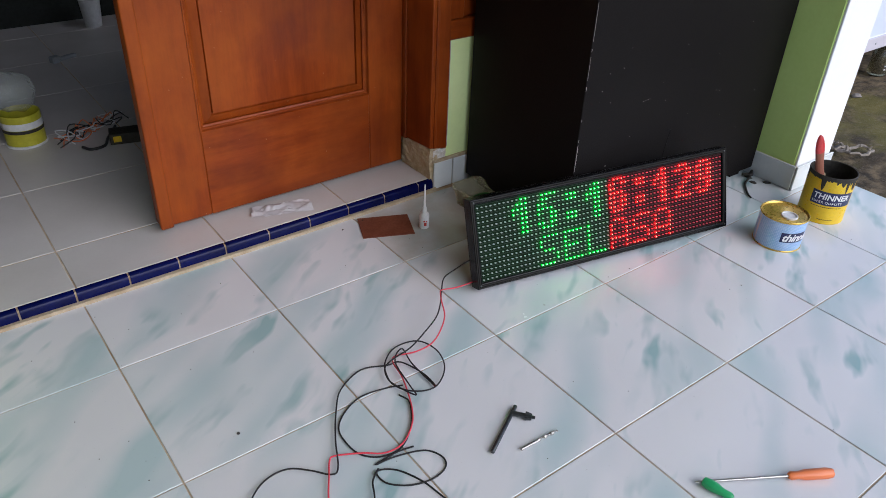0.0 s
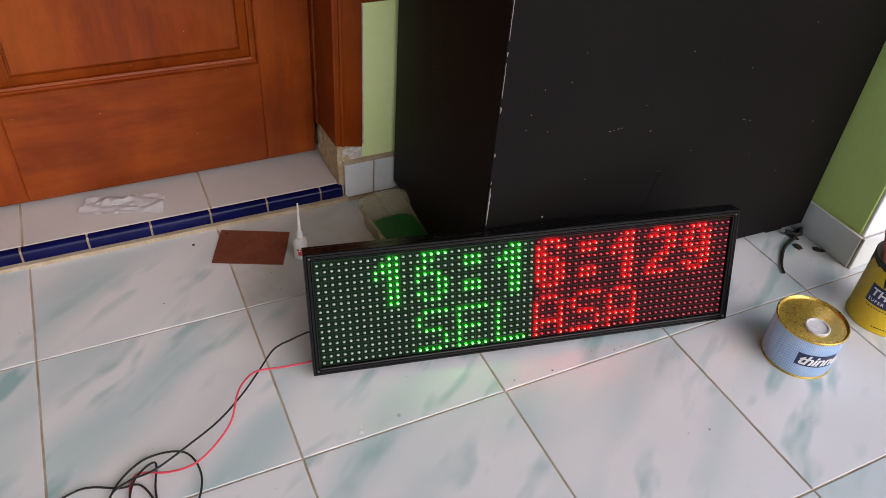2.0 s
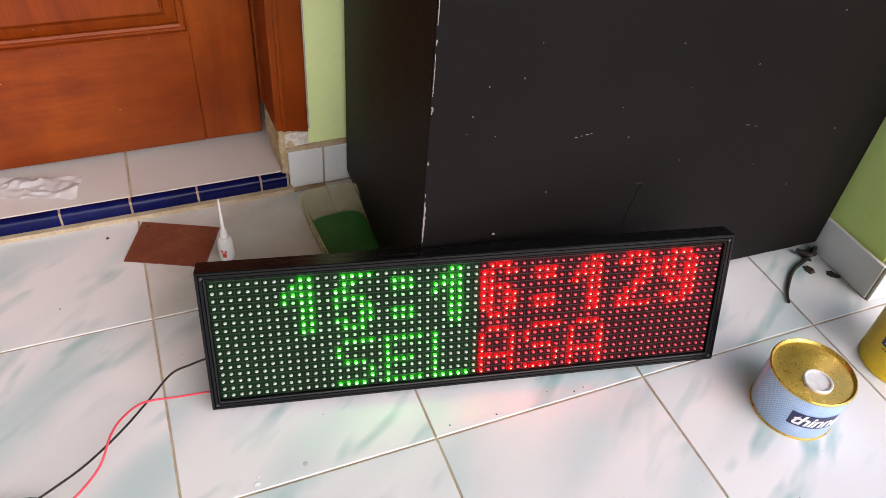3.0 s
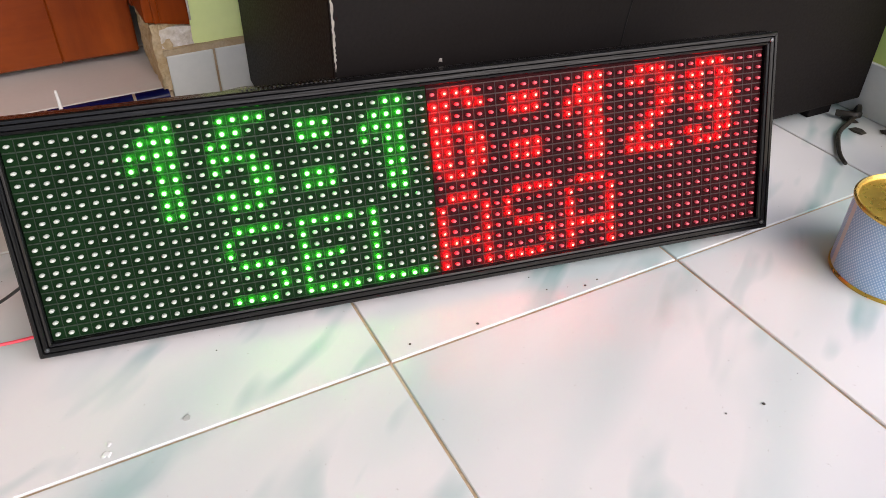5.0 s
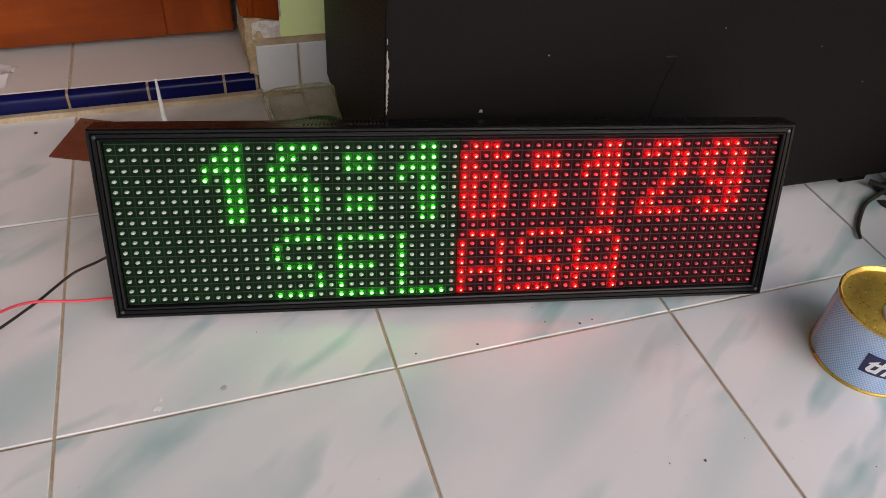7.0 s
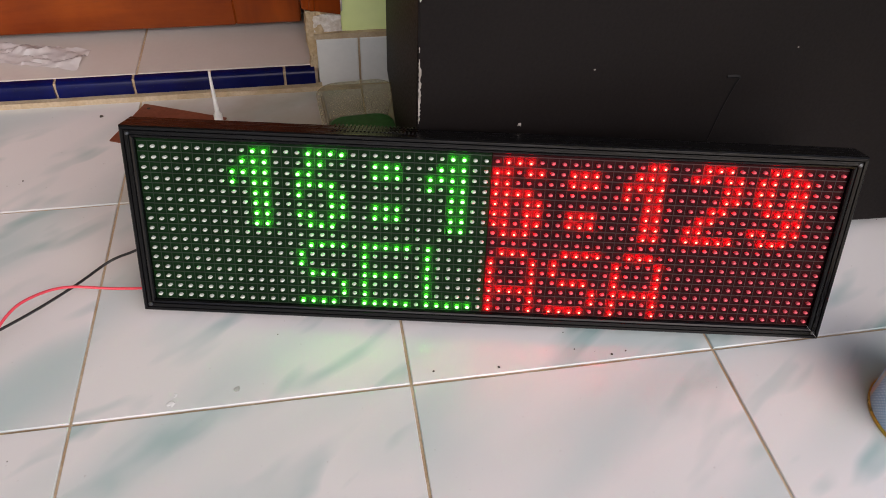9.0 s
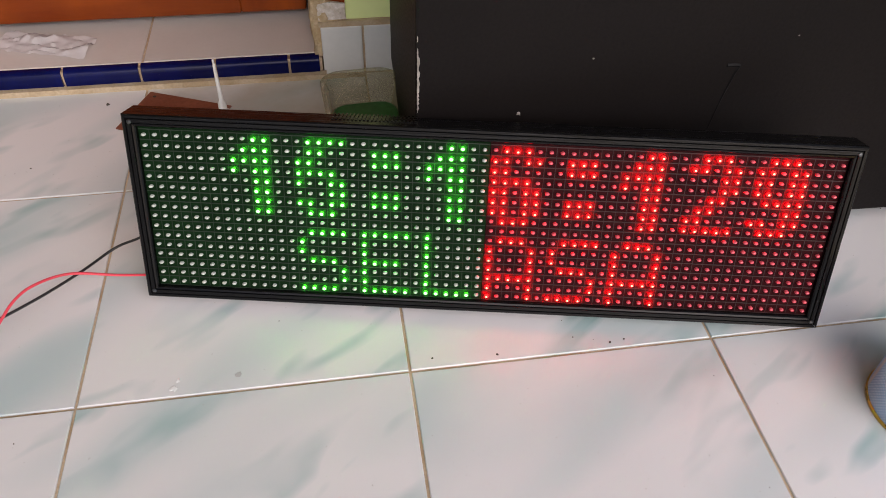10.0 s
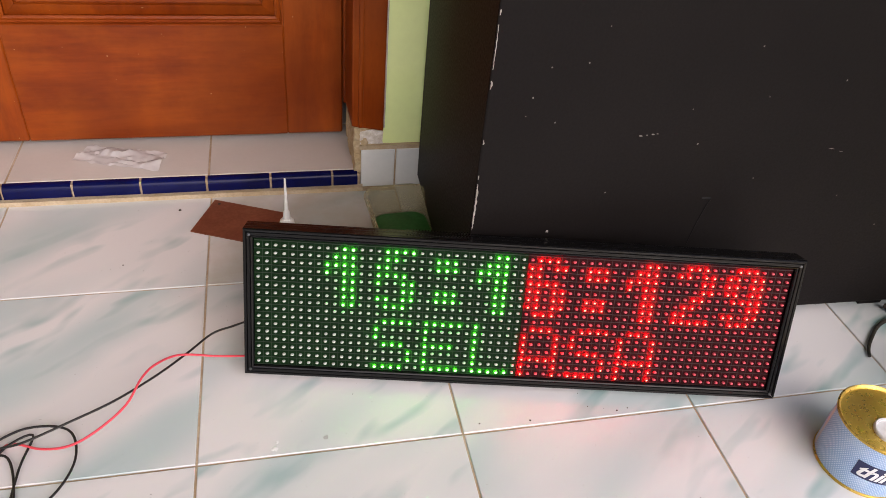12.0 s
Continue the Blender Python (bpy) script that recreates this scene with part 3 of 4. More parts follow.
# ---- black cabinet ----
CAB = pose(0.025, 0.153, 0.0, 0, 0, -1.9)
cabinet = thing("cabinet", "tall black-painted wooden cabinet with chipped corner edge", "cabinet", CAB)
part("body", box((0.0, 0.0, 0.025), (0.690, 0.372, 1.25), 0.0025, seg=2), M_BLACK, cabinet)
for x, y in ((0.02, 0.02), (0.63, 0.02), (0.02, 0.31), (0.63, 0.31)):
    part("foot", box((x, y, 0.0), (x + 0.04, y + 0.04, 0.0255), 0.001), M_BLACK, cabinet)
chips = random.Random(4)
for z0, z1, w in ((0.186, 0.252, 0.0016), (0.258, 0.263, 0.001), (0.303, 0.309, 0.0012), (0.370, 0.379, 0.0014), (0.449, 0.455, 0.0010), (0.598, 0.606, 0.0012), (0.392, 0.440, 0.0005), (0.470, 0.545, 0.0006), (0.560, 0.590, 0.0005), (0.625, 0.700, 0.0007)):
    bm = bmesh.new()                     # bare ragged strips along the corner edge
    n = max(3, int((z1 - z0) / 0.002))
    left, right = [], []
    for k in range(n + 1):
        z, f = z0 + (z1 - z0) * k / n, 0.25 + 0.75 * math.sin(math.pi * k / n) ** 0.5
        left.append(bm.verts.new((0.0016 - 0.0006 * chips.random(), -0.0003, z)))
        right.append(bm.verts.new((0.0018 + w * f * chips.uniform(0.3, 1.5), -0.0003, z + 0.0008 * chips.random())))
    for k in range(n):
        bm.faces.new((left[k], right[k], right[k + 1], left[k + 1]))
    bmesh.ops.solidify(bm, geom=bm.faces[:], thickness=0.0004)
    part("chip", bm, M_CHIP, cabinet, "bare chipped edge")
for x, z, w, h in ((0.097, 0.180, 0.0030, 0.0032), (0.186, 0.3115, 0.0035, 0.0011), (0.193, 0.3125, 0.0028, 0.0009), (0.200, 0.3135, 0.0036, 0.0012), (0.206, 0.3140, 0.0018, 0.0008), (0.26, 0.30, 0.0016, 0.0014),
                   (0.05, 0.36, 0.0016, 0.0016), (0.065, 0.395, 0.0014, 0.0014), (0.105, 0.40, 0.0016, 0.0014), (0.16, 0.235, 0.0014, 0.0014), (0.60, 0.26, 0.0016, 0.002),
                   (0.30, 0.42, 0.0014, 0.0014), (0.42, 0.38, 0.0014, 0.0014), (0.52, 0.44, 0.0018, 0.0012), (0.35, 0.25, 0.0012, 0.0012), (0.08, 0.33, 0.0012, 0.0012), (0.44, 0.29, 0.006, 0.0006), (0.455, 0.286, 0.004, 0.0005), (0.045, 0.338, 0.0012, 0.0009), (0.56, 0.17, 0.0014, 0.001), (0.24, 0.345, 0.0009, 0.0009), (0.33, 0.36, 0.0009, 0.0009), (0.12, 0.44, 0.0010, 0.0010), (0.48, 0.22, 0.0009, 0.0011)):
    bm = blob_flat(1.0, 1.0, int(x * 1e4), 8, 0.55)
    bmesh.ops.transform(bm, matrix=Matrix.LocRotScale((x, -0.0001, z), Euler((radians(90), radians(6), 0)), (w, h, 0.0004)), verts=bm.verts)
    part("chip", bm, M_NICK, cabinet, "small pale nick in the paint")
# thin dark tube modelled in place of a hook-shaped reflection on the front
part("reflection_mark", tube(spline([(0.290, 0.0008, 0.222), (0.302, 0.0008, 0.221), (0.300, 0.0008, 0.212), (0.295, 0.0008, 0.185), (0.291, 0.0008, 0.15)]), 0.0021, 6, taper=lambda t: 1.0 - 0.4 * t), M_REFLECTION, cabinet, "dark hook-shaped mark standing in for a reflection")
bm = join(tube(spline([(0.662, 0.006, 0.008), (0.676, -0.012, 0.010), (0.690, -0.004, 0.014), (0.698, 0.002, 0.006)]), 0.004, 6), box((0.668, -0.010, 0.0005), (0.694, 0.002, 0.008), 0.001))
part("torn_edge", bm, M_TAR, cabinet, "frayed black bottom corner")

# ---- LED sign ----
FONT_BIG = {"1": "..## .### #### #.## ..## ..## ..## ..##", "5": ".#### .##.. ##... ####. #..## ...## ##.## .###.", ":": "... ### ### ... ... ### ### ...",
            "6": ".###. ##.## ##... ####. ##.## ##.## ##.## .###.", "2": ".###. ##.## ...## ...## ..##. .##.. ##... #####", "9": ".###. ##.## ##.## ##.## .#### ...## ##.## .###."}
FONT_LOW = {"S": ".#### #.... #.... .###. ....# ....# ####.", "E": "##### #.... #.... ####. #.... #.... #####", "L": "#.... #.... #.... #.... #.... #.... #####",
            "A": ".###. #...# #...# #...# ##### #...# #...#"}
lit = set()
for glyphs, top, run in ((FONT_BIG, 0, (("1", 8), ("5", 14), (":", 21), ("1", 26), ("6", 32), (":", 39), ("1", 44), ("2", 50), ("9", 56))),
                         (FONT_LOW, 9, (("S", 14), ("E", 20), ("L", 26), ("A", 32), ("S", 38), ("A", 44)))):
    for ch, col in run:
        for r, bits in enumerate(glyphs[ch].split()):
            lit |= {(col + c, top + r) for c, bit in enumerate(bits) if bit == "#"}

SW, SH, SD, LIP, Z0 = 0.663, 0.1865, 0.033, 0.0115, 0.0118
sign = thing("led_sign", "black-framed dot-matrix clock sign lit green and red, leaning on the cabinet", "LED sign", pose(0.0767, 0.0522, 0.0131, 0, 0, -11.4) @ pose(0, 0, 0, -18.7, 0, 0) @ pose(0, 0, 0, 0, -0.15, 0) @ Matrix.Scale(1.006, 4))


def rail(length, horizontal):
    """One mitred length of the grooved frame profile, outer edge at z = 0, running along x."""
    prof = [(0.0, SD - 0.004), (0.0, 0.0012), (0.0012, 0.0), (0.0034, 0.0), (0.0040, 0.0012), (0.0046, 0.0), (0.0078, 0.0), (0.0084, 0.0012), (0.0090, 0.0004), (0.0106, 0.0010), (LIP, 0.0022), (LIP, 0.0058), (0.0035, 0.0060), (0.0035, SD - 0.004)]
    bm = bmesh.new()
    ends = [[bm.verts.new((-length / 2 + i, y, i)) for i, y in prof], [bm.verts.new((length / 2 - i, y, i)) for i, y in prof]]
    for k in range(len(prof)):
        j = (k + 1) % len(prof)
        bm.faces.new((ends[0][k], ends[0][j], ends[1][j], ends[1][k]))
    bm.faces.new(ends[0]), bm.faces.new(ends[1])
    return bm


for m, length in ((pose(0, 0, 0), SW), (pose(0, 0, SH, 0, 180, 0), SW), (pose(-SW / 2, 0, SH / 2, 0, 90, 0), SH), (pose(SW / 2, 0, SH / 2, 0, -90, 0), SH)):
    part("frame_rail", rail(length - 0.0004, True), M_ALU, sign, m=m)
part("back_cover", box((-SW / 2 + 0.002, SD - 0.0038, 0.002), (SW / 2 - 0.002, SD, SH - 0.002), 0.001), M_ALU, sign)
bm = bmesh.new()
for k in range(22):                      # cooling fins along the top edge
    x = -0.145 + 0.0036 * k
    join(bm, box((x, 0.012, SH - 0.0005), (x + 0.0017, SD - 0.001, SH + 0.0007)))
part("vent", bm, M_ALU, sign, "fine ribbed vent along the top", kind="stuff")
for x, z in ((-SW / 2 + 0.007, SH - 0.007), (SW / 2 - 0.007, SH - 0.007), (-SW / 2 + 0.007, 0.007), (SW / 2 - 0.007, 0.007)):
    bm = lathe([(0.0, 0.0012), (0.0016, 0.001), (0.0022, 0.0)], 10)
    part("screw", bm, M_STEEL, sign, m=pose(x, 0.0, z, 90, 0, 0))


def lamp(sx=0.0022, sz=0.0015, length=0.0036):
    """A small domed lamp lens pointing to -y."""
    bm = bmesh.new()
    rings = []
    for f, d in ((1.0, 0.0), (0.98, 0.58), (0.84, 0.78), (0.5, 0.94)):
        rings.append([bm.verts.new((sx * f * math.cos(a), -length * d, sz * f * math.sin(a))) for a in (2 * math.pi * k / 10 for k in range(10))])
    tip = bm.verts.new((0, -length, 0))
    for p, q in zip(rings, rings[1:]):
        for k in range(10):
            bm.faces.new((p[k], p[(k + 1) % 10], q[(k + 1) % 10], q[k]))
    for k in range(10):
        bm.faces.new((rings[-1][k], rings[-1][(k + 1) % 10], tip))
    return bm


PLATE_Y = 0.0062
for c0, off_mat, on_mat, skirt_mat, halo_mat, core_mat, back_mat, plate_mat, rib_mat, tint in ((0, M_LED_G, M_ON_G, M_SKIRT_G, M_HALO_G, M_ON_G, M_BACK_G, M_PLATE_G, M_RIB_G, "green"), (32, M_LED_R, M_ON_R, M_SKIRT_R, M_HALO_R, M_CORE_R, M_BACK_R, M_PLATE_R, M_RIB_R, "red")):
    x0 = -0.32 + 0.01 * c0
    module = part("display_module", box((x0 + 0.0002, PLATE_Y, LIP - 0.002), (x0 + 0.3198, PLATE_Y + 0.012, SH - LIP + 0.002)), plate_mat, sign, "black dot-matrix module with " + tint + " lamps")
    bm = bmesh.new()
    for r in range(17):                  # louvre above every row
        z = Z0 + 0.01 * r
        join(bm, box((x0 + 0.0006, PLATE_Y - 0.0008, max(z - 0.0005, LIP + 0.0002)), (x0 + 0.3194, PLATE_Y - 0.0001, z + 0.0005)))
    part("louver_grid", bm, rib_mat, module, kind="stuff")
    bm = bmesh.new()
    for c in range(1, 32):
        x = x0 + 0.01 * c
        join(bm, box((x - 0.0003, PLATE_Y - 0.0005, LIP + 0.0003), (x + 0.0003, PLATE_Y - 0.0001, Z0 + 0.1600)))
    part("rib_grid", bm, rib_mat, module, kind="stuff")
    bm = lamp(0.0021, 0.0019, 0.0044)
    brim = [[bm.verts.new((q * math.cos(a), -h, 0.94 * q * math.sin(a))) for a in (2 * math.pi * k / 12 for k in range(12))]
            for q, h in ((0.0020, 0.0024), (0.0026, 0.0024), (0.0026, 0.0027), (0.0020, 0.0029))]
    for p, q in zip(brim, brim[1:] + brim[:1]):   # added emissive ring imitating the lamp's halo; its back lights the plate
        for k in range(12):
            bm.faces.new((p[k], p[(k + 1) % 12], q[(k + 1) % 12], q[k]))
    shared = mesh_of("lit_lamp", bm, (on_mat, skirt_mat, halo_mat, core_mat, back_mat), True)
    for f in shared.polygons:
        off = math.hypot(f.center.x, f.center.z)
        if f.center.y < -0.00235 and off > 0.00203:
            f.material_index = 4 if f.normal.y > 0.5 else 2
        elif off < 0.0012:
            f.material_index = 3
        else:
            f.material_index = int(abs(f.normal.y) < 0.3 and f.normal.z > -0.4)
    verts, faces = [], []
    base = lamp()
    base.verts.index_update()
    bv, bf = [v.co.copy() for v in base.verts], [[v.index for v in f.verts] for f in base.faces]
    base.free()
    for c in range(c0, c0 + 32):
        for r in range(16):
            at = Vector((-0.315 + 0.01 * c, PLATE_Y - 0.0002, Z0 + 0.155 - 0.01 * r))
            at.x += 0.00022 * math.sin(c * 12.9 + r * 78.2)
            at.z += 0.00022 * math.sin(c * 39.3 + r * 11.1)
            if (c, r) in lit:
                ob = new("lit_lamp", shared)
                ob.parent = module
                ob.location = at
            else:
                faces += [[i + len(verts) for i in f] for f in bf]
                verts += [v + at for v in bv]
    me = bpy.data.meshes.new("unlit_lamp_field")
    me.from_pydata(verts, [], faces)
    me.materials.append(off_mat)
    me.shade_smooth()
    ob = new("unlit_lamp_field", me)
    ob.parent = module
    tagged(ob, kind="stuff")

# ---- cables of the sign ----
R_W = 0.0014


def flat(points, z=0.0018):
    return [(x, y, z) for x, y in points]


bm = tube(spline([(-0.228, 0.138, 0.022), (-0.248, 0.146, 0.014), (-0.284, 0.151, 0.013), (-0.325, 0.144, 0.028), (-0.348, 0.118, 0.043), (-0.362, 0.096, 0.045), (-0.377, 0.066, 0.036),
                  (-0.404, 0.044, 0.026), (-0.433, 0.032, 0.018), (-0.465, 0.038, 0.010)]
          + flat([(-0.497, 0.053), (-0.510, 0.042), (-0.517, 0.005), (-0.529, -0.030), (-0.548, -0.073), (-0.570, -0.103), (-0.604, -0.126), (-0.637, -0.126), (-0.666, -0.106),
                  (-0.703, -0.087), (-0.715, -0.091), (-0.730, -0.116), (-0.748, -0.146)], 0.0052) + flat([(-0.775, -0.20), (-0.79, -0.26)], 0.0018), 6), R_W)
solid("cable", bm, M_WIRE_R, "thin red power cable trailing from the sign", "cable", smooth=True, group="cables of the sign")
bm = tube(spline([(-0.222, 0.160, 0.062), (-0.244, 0.168, 0.052), (-0.264, 0.178, 0.036), (-0.290, 0.182, 0.022), (-0.319, 0.152, 0.021), (-0.352, 0.112, 0.028), (-0.391, 0.073, 0.036),
                  (-0.432, 0.051, 0.035), (-0.477, 0.035, 0.028), (-0.510, 0.042, 0.012)]
          + flat([(-0.533, 0.033), (-0.544, 0.001), (-0.535, -0.030), (-0.508, -0.052), (-0.478, -0.052), (-0.443, -0.023), (-0.428, 0.021), (-0.442, 0.062), (-0.487, 0.070), (-0.525, 0.045), (-0.542, 0.009),
                  (-0.541, -0.013), (-0.526, -0.052), (-0.521, -0.027), (-0.508, 0.038), (-0.478, 0.060)], 0.0085)
          + flat([(-0.484, 0.018), (-0.484, -0.052), (-0.482, -0.015), (-0.498, 0.034), (-0.524, 0.041), (-0.568, 0.057), (-0.622, 0.034), (-0.655, -0.007), (-0.686, -0.059), (-0.711, -0.110),
                  (-0.726, -0.115), (-0.747, -0.091), (-0.773, -0.069), (-0.805, -0.067), (-0.837, -0.084)], 0.0052) + flat([(-0.88, -0.13)], 0.0018), 6), R_W)
solid("cable", bm, M_WIRE_K, "thin black power cable coiled on the tiles", "cable", smooth=True, group="cables of the sign")
bm = tube(spline(flat([(-0.527, -0.014), (-0.553, -0.004), (-0.600, 0.003), (-0.639, -0.011), (-0.667, -0.036), (-0.674, -0.067), (-0.669, -0.102), (-0.647, -0.125), (-0.611, -0.130), (-0.572, -0.103), (-0.541, -0.056),
                       (-0.545, -0.030)], 0.0018), 6), R_W)
bm = tube(spline(flat([(-0.591, -0.138), (-0.620, -0.133), (-0.660, -0.135), (-0.626, -0.139), (-0.581, -0.155), (-0.566, -0.183), (-0.577, -0.202), (-0.607, -0.207), (-0.641, -0.196), (-0.666, -0.172),
                       (-0.665, -0.147), (-0.639, -0.162), (-0.619, -0.202), (-0.611, -0.241), (-0.60, -0.29)], 0.0018), 6), R_W, bm=bm)
bm = tube(spline(flat([(-0.662, -0.146), (-0.682, -0.162), (-0.693, -0.184), (-0.72, -0.23)], 0.0052), 6), R_W, bm=bm)
solid("cable", bm, M_WIRE_K, "loose loops of black cable lying on the tiles", "cable", smooth=True, group="cables of the sign")

# ---- copper board, glue bottle, tub behind the sign ----
bm = bmesh.new()
quad = [(-0.297, 0.513), (-0.331, 0.431), (-0.221, 0.384), (-0.186, 0.466)]
low, top = [bm.verts.new((x, y, 0.0002)) for x, y in quad], [bm.verts.new((x, y, 0.0018)) for x, y in quad]
for k in range(4):
    bm.faces.new((low[k], low[(k + 1) % 4], top[(k + 1) % 4], top[k]))
bm.faces.new(top), bm.faces.new(low)
solid("circuit_board", bm, M_COPPER, "blank copper-clad circuit board lying on the tiles", "circuit board")

glue = thing("glue_bottle", "small white glue bottle with long nozzle and red print", "bottle", pose(-0.186, 0.397, 0.0))
part("body", lathe([(0.0, 0.0), (0.0095, 0.0), (0.0115, 0.002), (0.0118, 0.030), (0.0105, 0.037), (0.0065, 0.041), (0.0, 0.041)], 24), M_GLUE, glue, smooth=True)
part("nozzle", lathe([(0.0, 0.0405), (0.0055, 0.0405), (0.0052, 0.052), (0.0030, 0.056), (0.0022, 0.085), (0.0013, 0.112), (0.0, 0.1125)], 14), M_GLUE, glue, smooth=True)
bm = bmesh.new()
for a0, z0, z1, w in ((-2.2, 0.010, 0.019, 0.5), (-2.35, 0.020, 0.024, 0.3), (-1.9, 0.020, 0.023, 0.3)):
    lathe([(0.01195, z0), (0.01195, z1)], 6, bm, a0, a0 + w)
part("print", bm, M_REDPRINT, glue, "red printed mark")


def rounded(hx, hy, r, n=6):
    """A rectangle with round corners, counted round."""
    out = []
    for cx, cy, a in ((hx - r, hy - r, 0), (-hx + r, hy - r, 90), (-hx + r, -hy + r, 180), (hx - r, -hy + r, 270)):
        out += [(cx + r * math.cos(radians(a + 90 * k / n)), cy + r * math.sin(radians(a + 90 * k / n))) for k in range(n + 1)]
    return out


def tub_shell(levels, close_first=False, close_last=False):
    bm = bmesh.new()
    rings = [[bm.verts.new((x, y, z)) for x, y in rounded(hx, hy, r)] for hx, hy, r, z in levels]
    for p, q in zip(rings, rings[1:]):
        for k in range(len(p)):
            bm.faces.new((p[k], p[(k + 1) % len(p)], q[(k + 1) % len(p)], q[k]))
    if close_first:
        bm.faces.new(rings[0])
    if close_last:
        bm.faces.new(rings[-1])
    return bm


tub = thing("plastic_tub", "milky plastic tub with dark green residue, open on the tiles", "tub", pose(-0.006, 0.362, 0.0, 0, 0, 4))
part("shell", tub_shell([(0.042, 0.098, 0.022, 0.001), (0.048, 0.104, 0.026, 0.040), (0.053, 0.109, 0.029, 0.041), (0.053, 0.109, 0.029, 0.0435), (0.0465, 0.1025, 0.0245, 0.0425), (0.0405, 0.0965, 0.020, 0.0025)], True, True), M_TUB, tub, smooth=True)
part("residue", tub_shell([(0.0400, 0.080, 0.020, 0.003), (0.0425, 0.083, 0.022, 0.016), (0.040, 0.080, 0.021, 0.0175)], True, True), M_TUB_FILL, tub, "dark green dried residue", m=pose(0, -0.014, 0))

# ---- yellow can with brush ----
YA = math.atan2(-0.56 + 0.095, -0.573 - 0.674)        # the printed front faces the porch
can = thing("paint_can", "open yellow tin can with navy label and black paint runs", "can", pose(0.676, -0.096, 0.0))
R, H = 0.0535, 0.124
part("body", lathe([(0.0, 0.0015), (R - 0.002, 0.0015), (R - 0.002, 0.0), (R, 0.0), (R + 0.0008, 0.0025), (R, 0.004), (R, H - 0.003)], 56), M_YELLOW, can, smooth=True)
part("lining", lathe([(R - 0.0012, H - 0.003), (R - 0.0014, 0.045), (R - 0.003, 0.042), (0.0, 0.041)], 48), M_TAR, can, "black paint-caked inside", smooth=True)
part("rim", lathe([(R - 0.0016, H - 0.004), (R - 0.0012, H - 0.0005), (R, H), (R + 0.0012, H - 0.001), (R + 0.001, H - 0.0045), (R, H - 0.005)], 56), M_TAR, can, "blackened rolled rim", smooth=True)
bm = bmesh.new()
runs = random.Random(11)
seg = 220
extra = [0.0] * seg
for k in range(26):                      # narrow drips of uneven length
    c, w, d = runs.randrange(seg), runs.choice((1, 2, 3)), runs.uniform(0.006, 0.030)
    for q in range(-w, w + 1):
        extra[(c + q) % seg] = max(extra[(c + q) % seg], d * (1 - (q / (w + 1)) ** 2))
ring_t, ring_b = [], []
for k in range(seg):
    a = 2 * math.pi * k / seg
    d = 0.007 + 0.012 * max(0, noise.noise((math.cos(a) * 1.6, math.sin(a) * 1.6, 1.7))) + 0.004 * noise.noise((math.cos(a) * 14, math.sin(a) * 14, 4.2)) + extra[k]
    ring_t.append(bm.verts.new(((R + 0.0007) * math.cos(a), (R + 0.0007) * math.sin(a), H - 0.004)))
    ring_b.append(bm.verts.new(((R + 0.0004) * math.cos(a), (R + 0.0004) * math.sin(a), H - 0.004 - max(d, 0.003))))
for k in range(seg):
    bm.faces.new((ring_t[k], ring_t[(k + 1) % seg], ring_b[(k + 1) % seg], ring_b[k]))
part("paint_run", bm, M_TAR, can, "black paint dripped over the rim", smooth=True)
part("label_band", lathe([(R + 0.0004, 0.050), (R + 0.0004, 0.085)], 34, a0=YA - 0.55, a1=YA + 1.35), M_NAVY, can, "navy printed label", smooth=True)
part("lettering", wrap(lettering("THINNER", 0.0200, 0.10, 0.0, 0.0006, 1.02), R + 0.0007, YA - 0.47, 0.0655), M_INK, can, "white capital letters")
part("lettering", wrap(lettering("SUPER QUALITY", 0.0082, 0.0, 0.0, 0.0001, 1.25), R + 0.0007, YA - 0.47, 0.0545), M_INK, can, "small white capitals")
bm = bmesh.new()
for k in range(16):
    a = YA - 0.45 + 0.085 * k
    lathe([(R + 0.0004, 0.0440), (R + 0.0004, 0.0458)], 2, bm, a, a + 0.055)
for k in range(8):
    a = YA + 0.0 + 0.085 * k
    lathe([(R + 0.0004, 0.011), (R + 0.0004, 0.013)], 2, bm, a, a + 0.05)
part("small_print", bm, M_TAR, can, "rows of tiny dark print", kind="stuff")

brush = thing("paint_brush", "paint brush with red-tipped wooden handle standing in the can", "paint brush",
              Matrix.Translation((0.676, -0.080, 0.0415)) @ Matrix.Rotation(radians(-13), 4, Vector((0.6, 0.8, 0))) @ Matrix.Rotation(radians(-28), 4, "Z") @ Matrix.Rotation(radians(4), 4, "X") @ Matrix.Rotation(radians(-5), 4, "Y") @ Matrix.Diagonal((0.86, 0.95, 0.97, 1)))


def handle(stations):
    bm = bmesh.new()
    rings = [[bm.verts.new((w * math.cos(a), d * math.sin(a), z)) for a in (2 * math.pi * k / 16 for k in range(16))] for z, w, d in stations]
    for p, q in zip(rings, rings[1:]):
        for k in range(16):
            bm.faces.new((p[k], p[(k + 1) % 16], q[(k + 1) % 16], q[k]))
    bm.faces.new(rings[0]), bm.faces.new(rings[-1])
    return bm


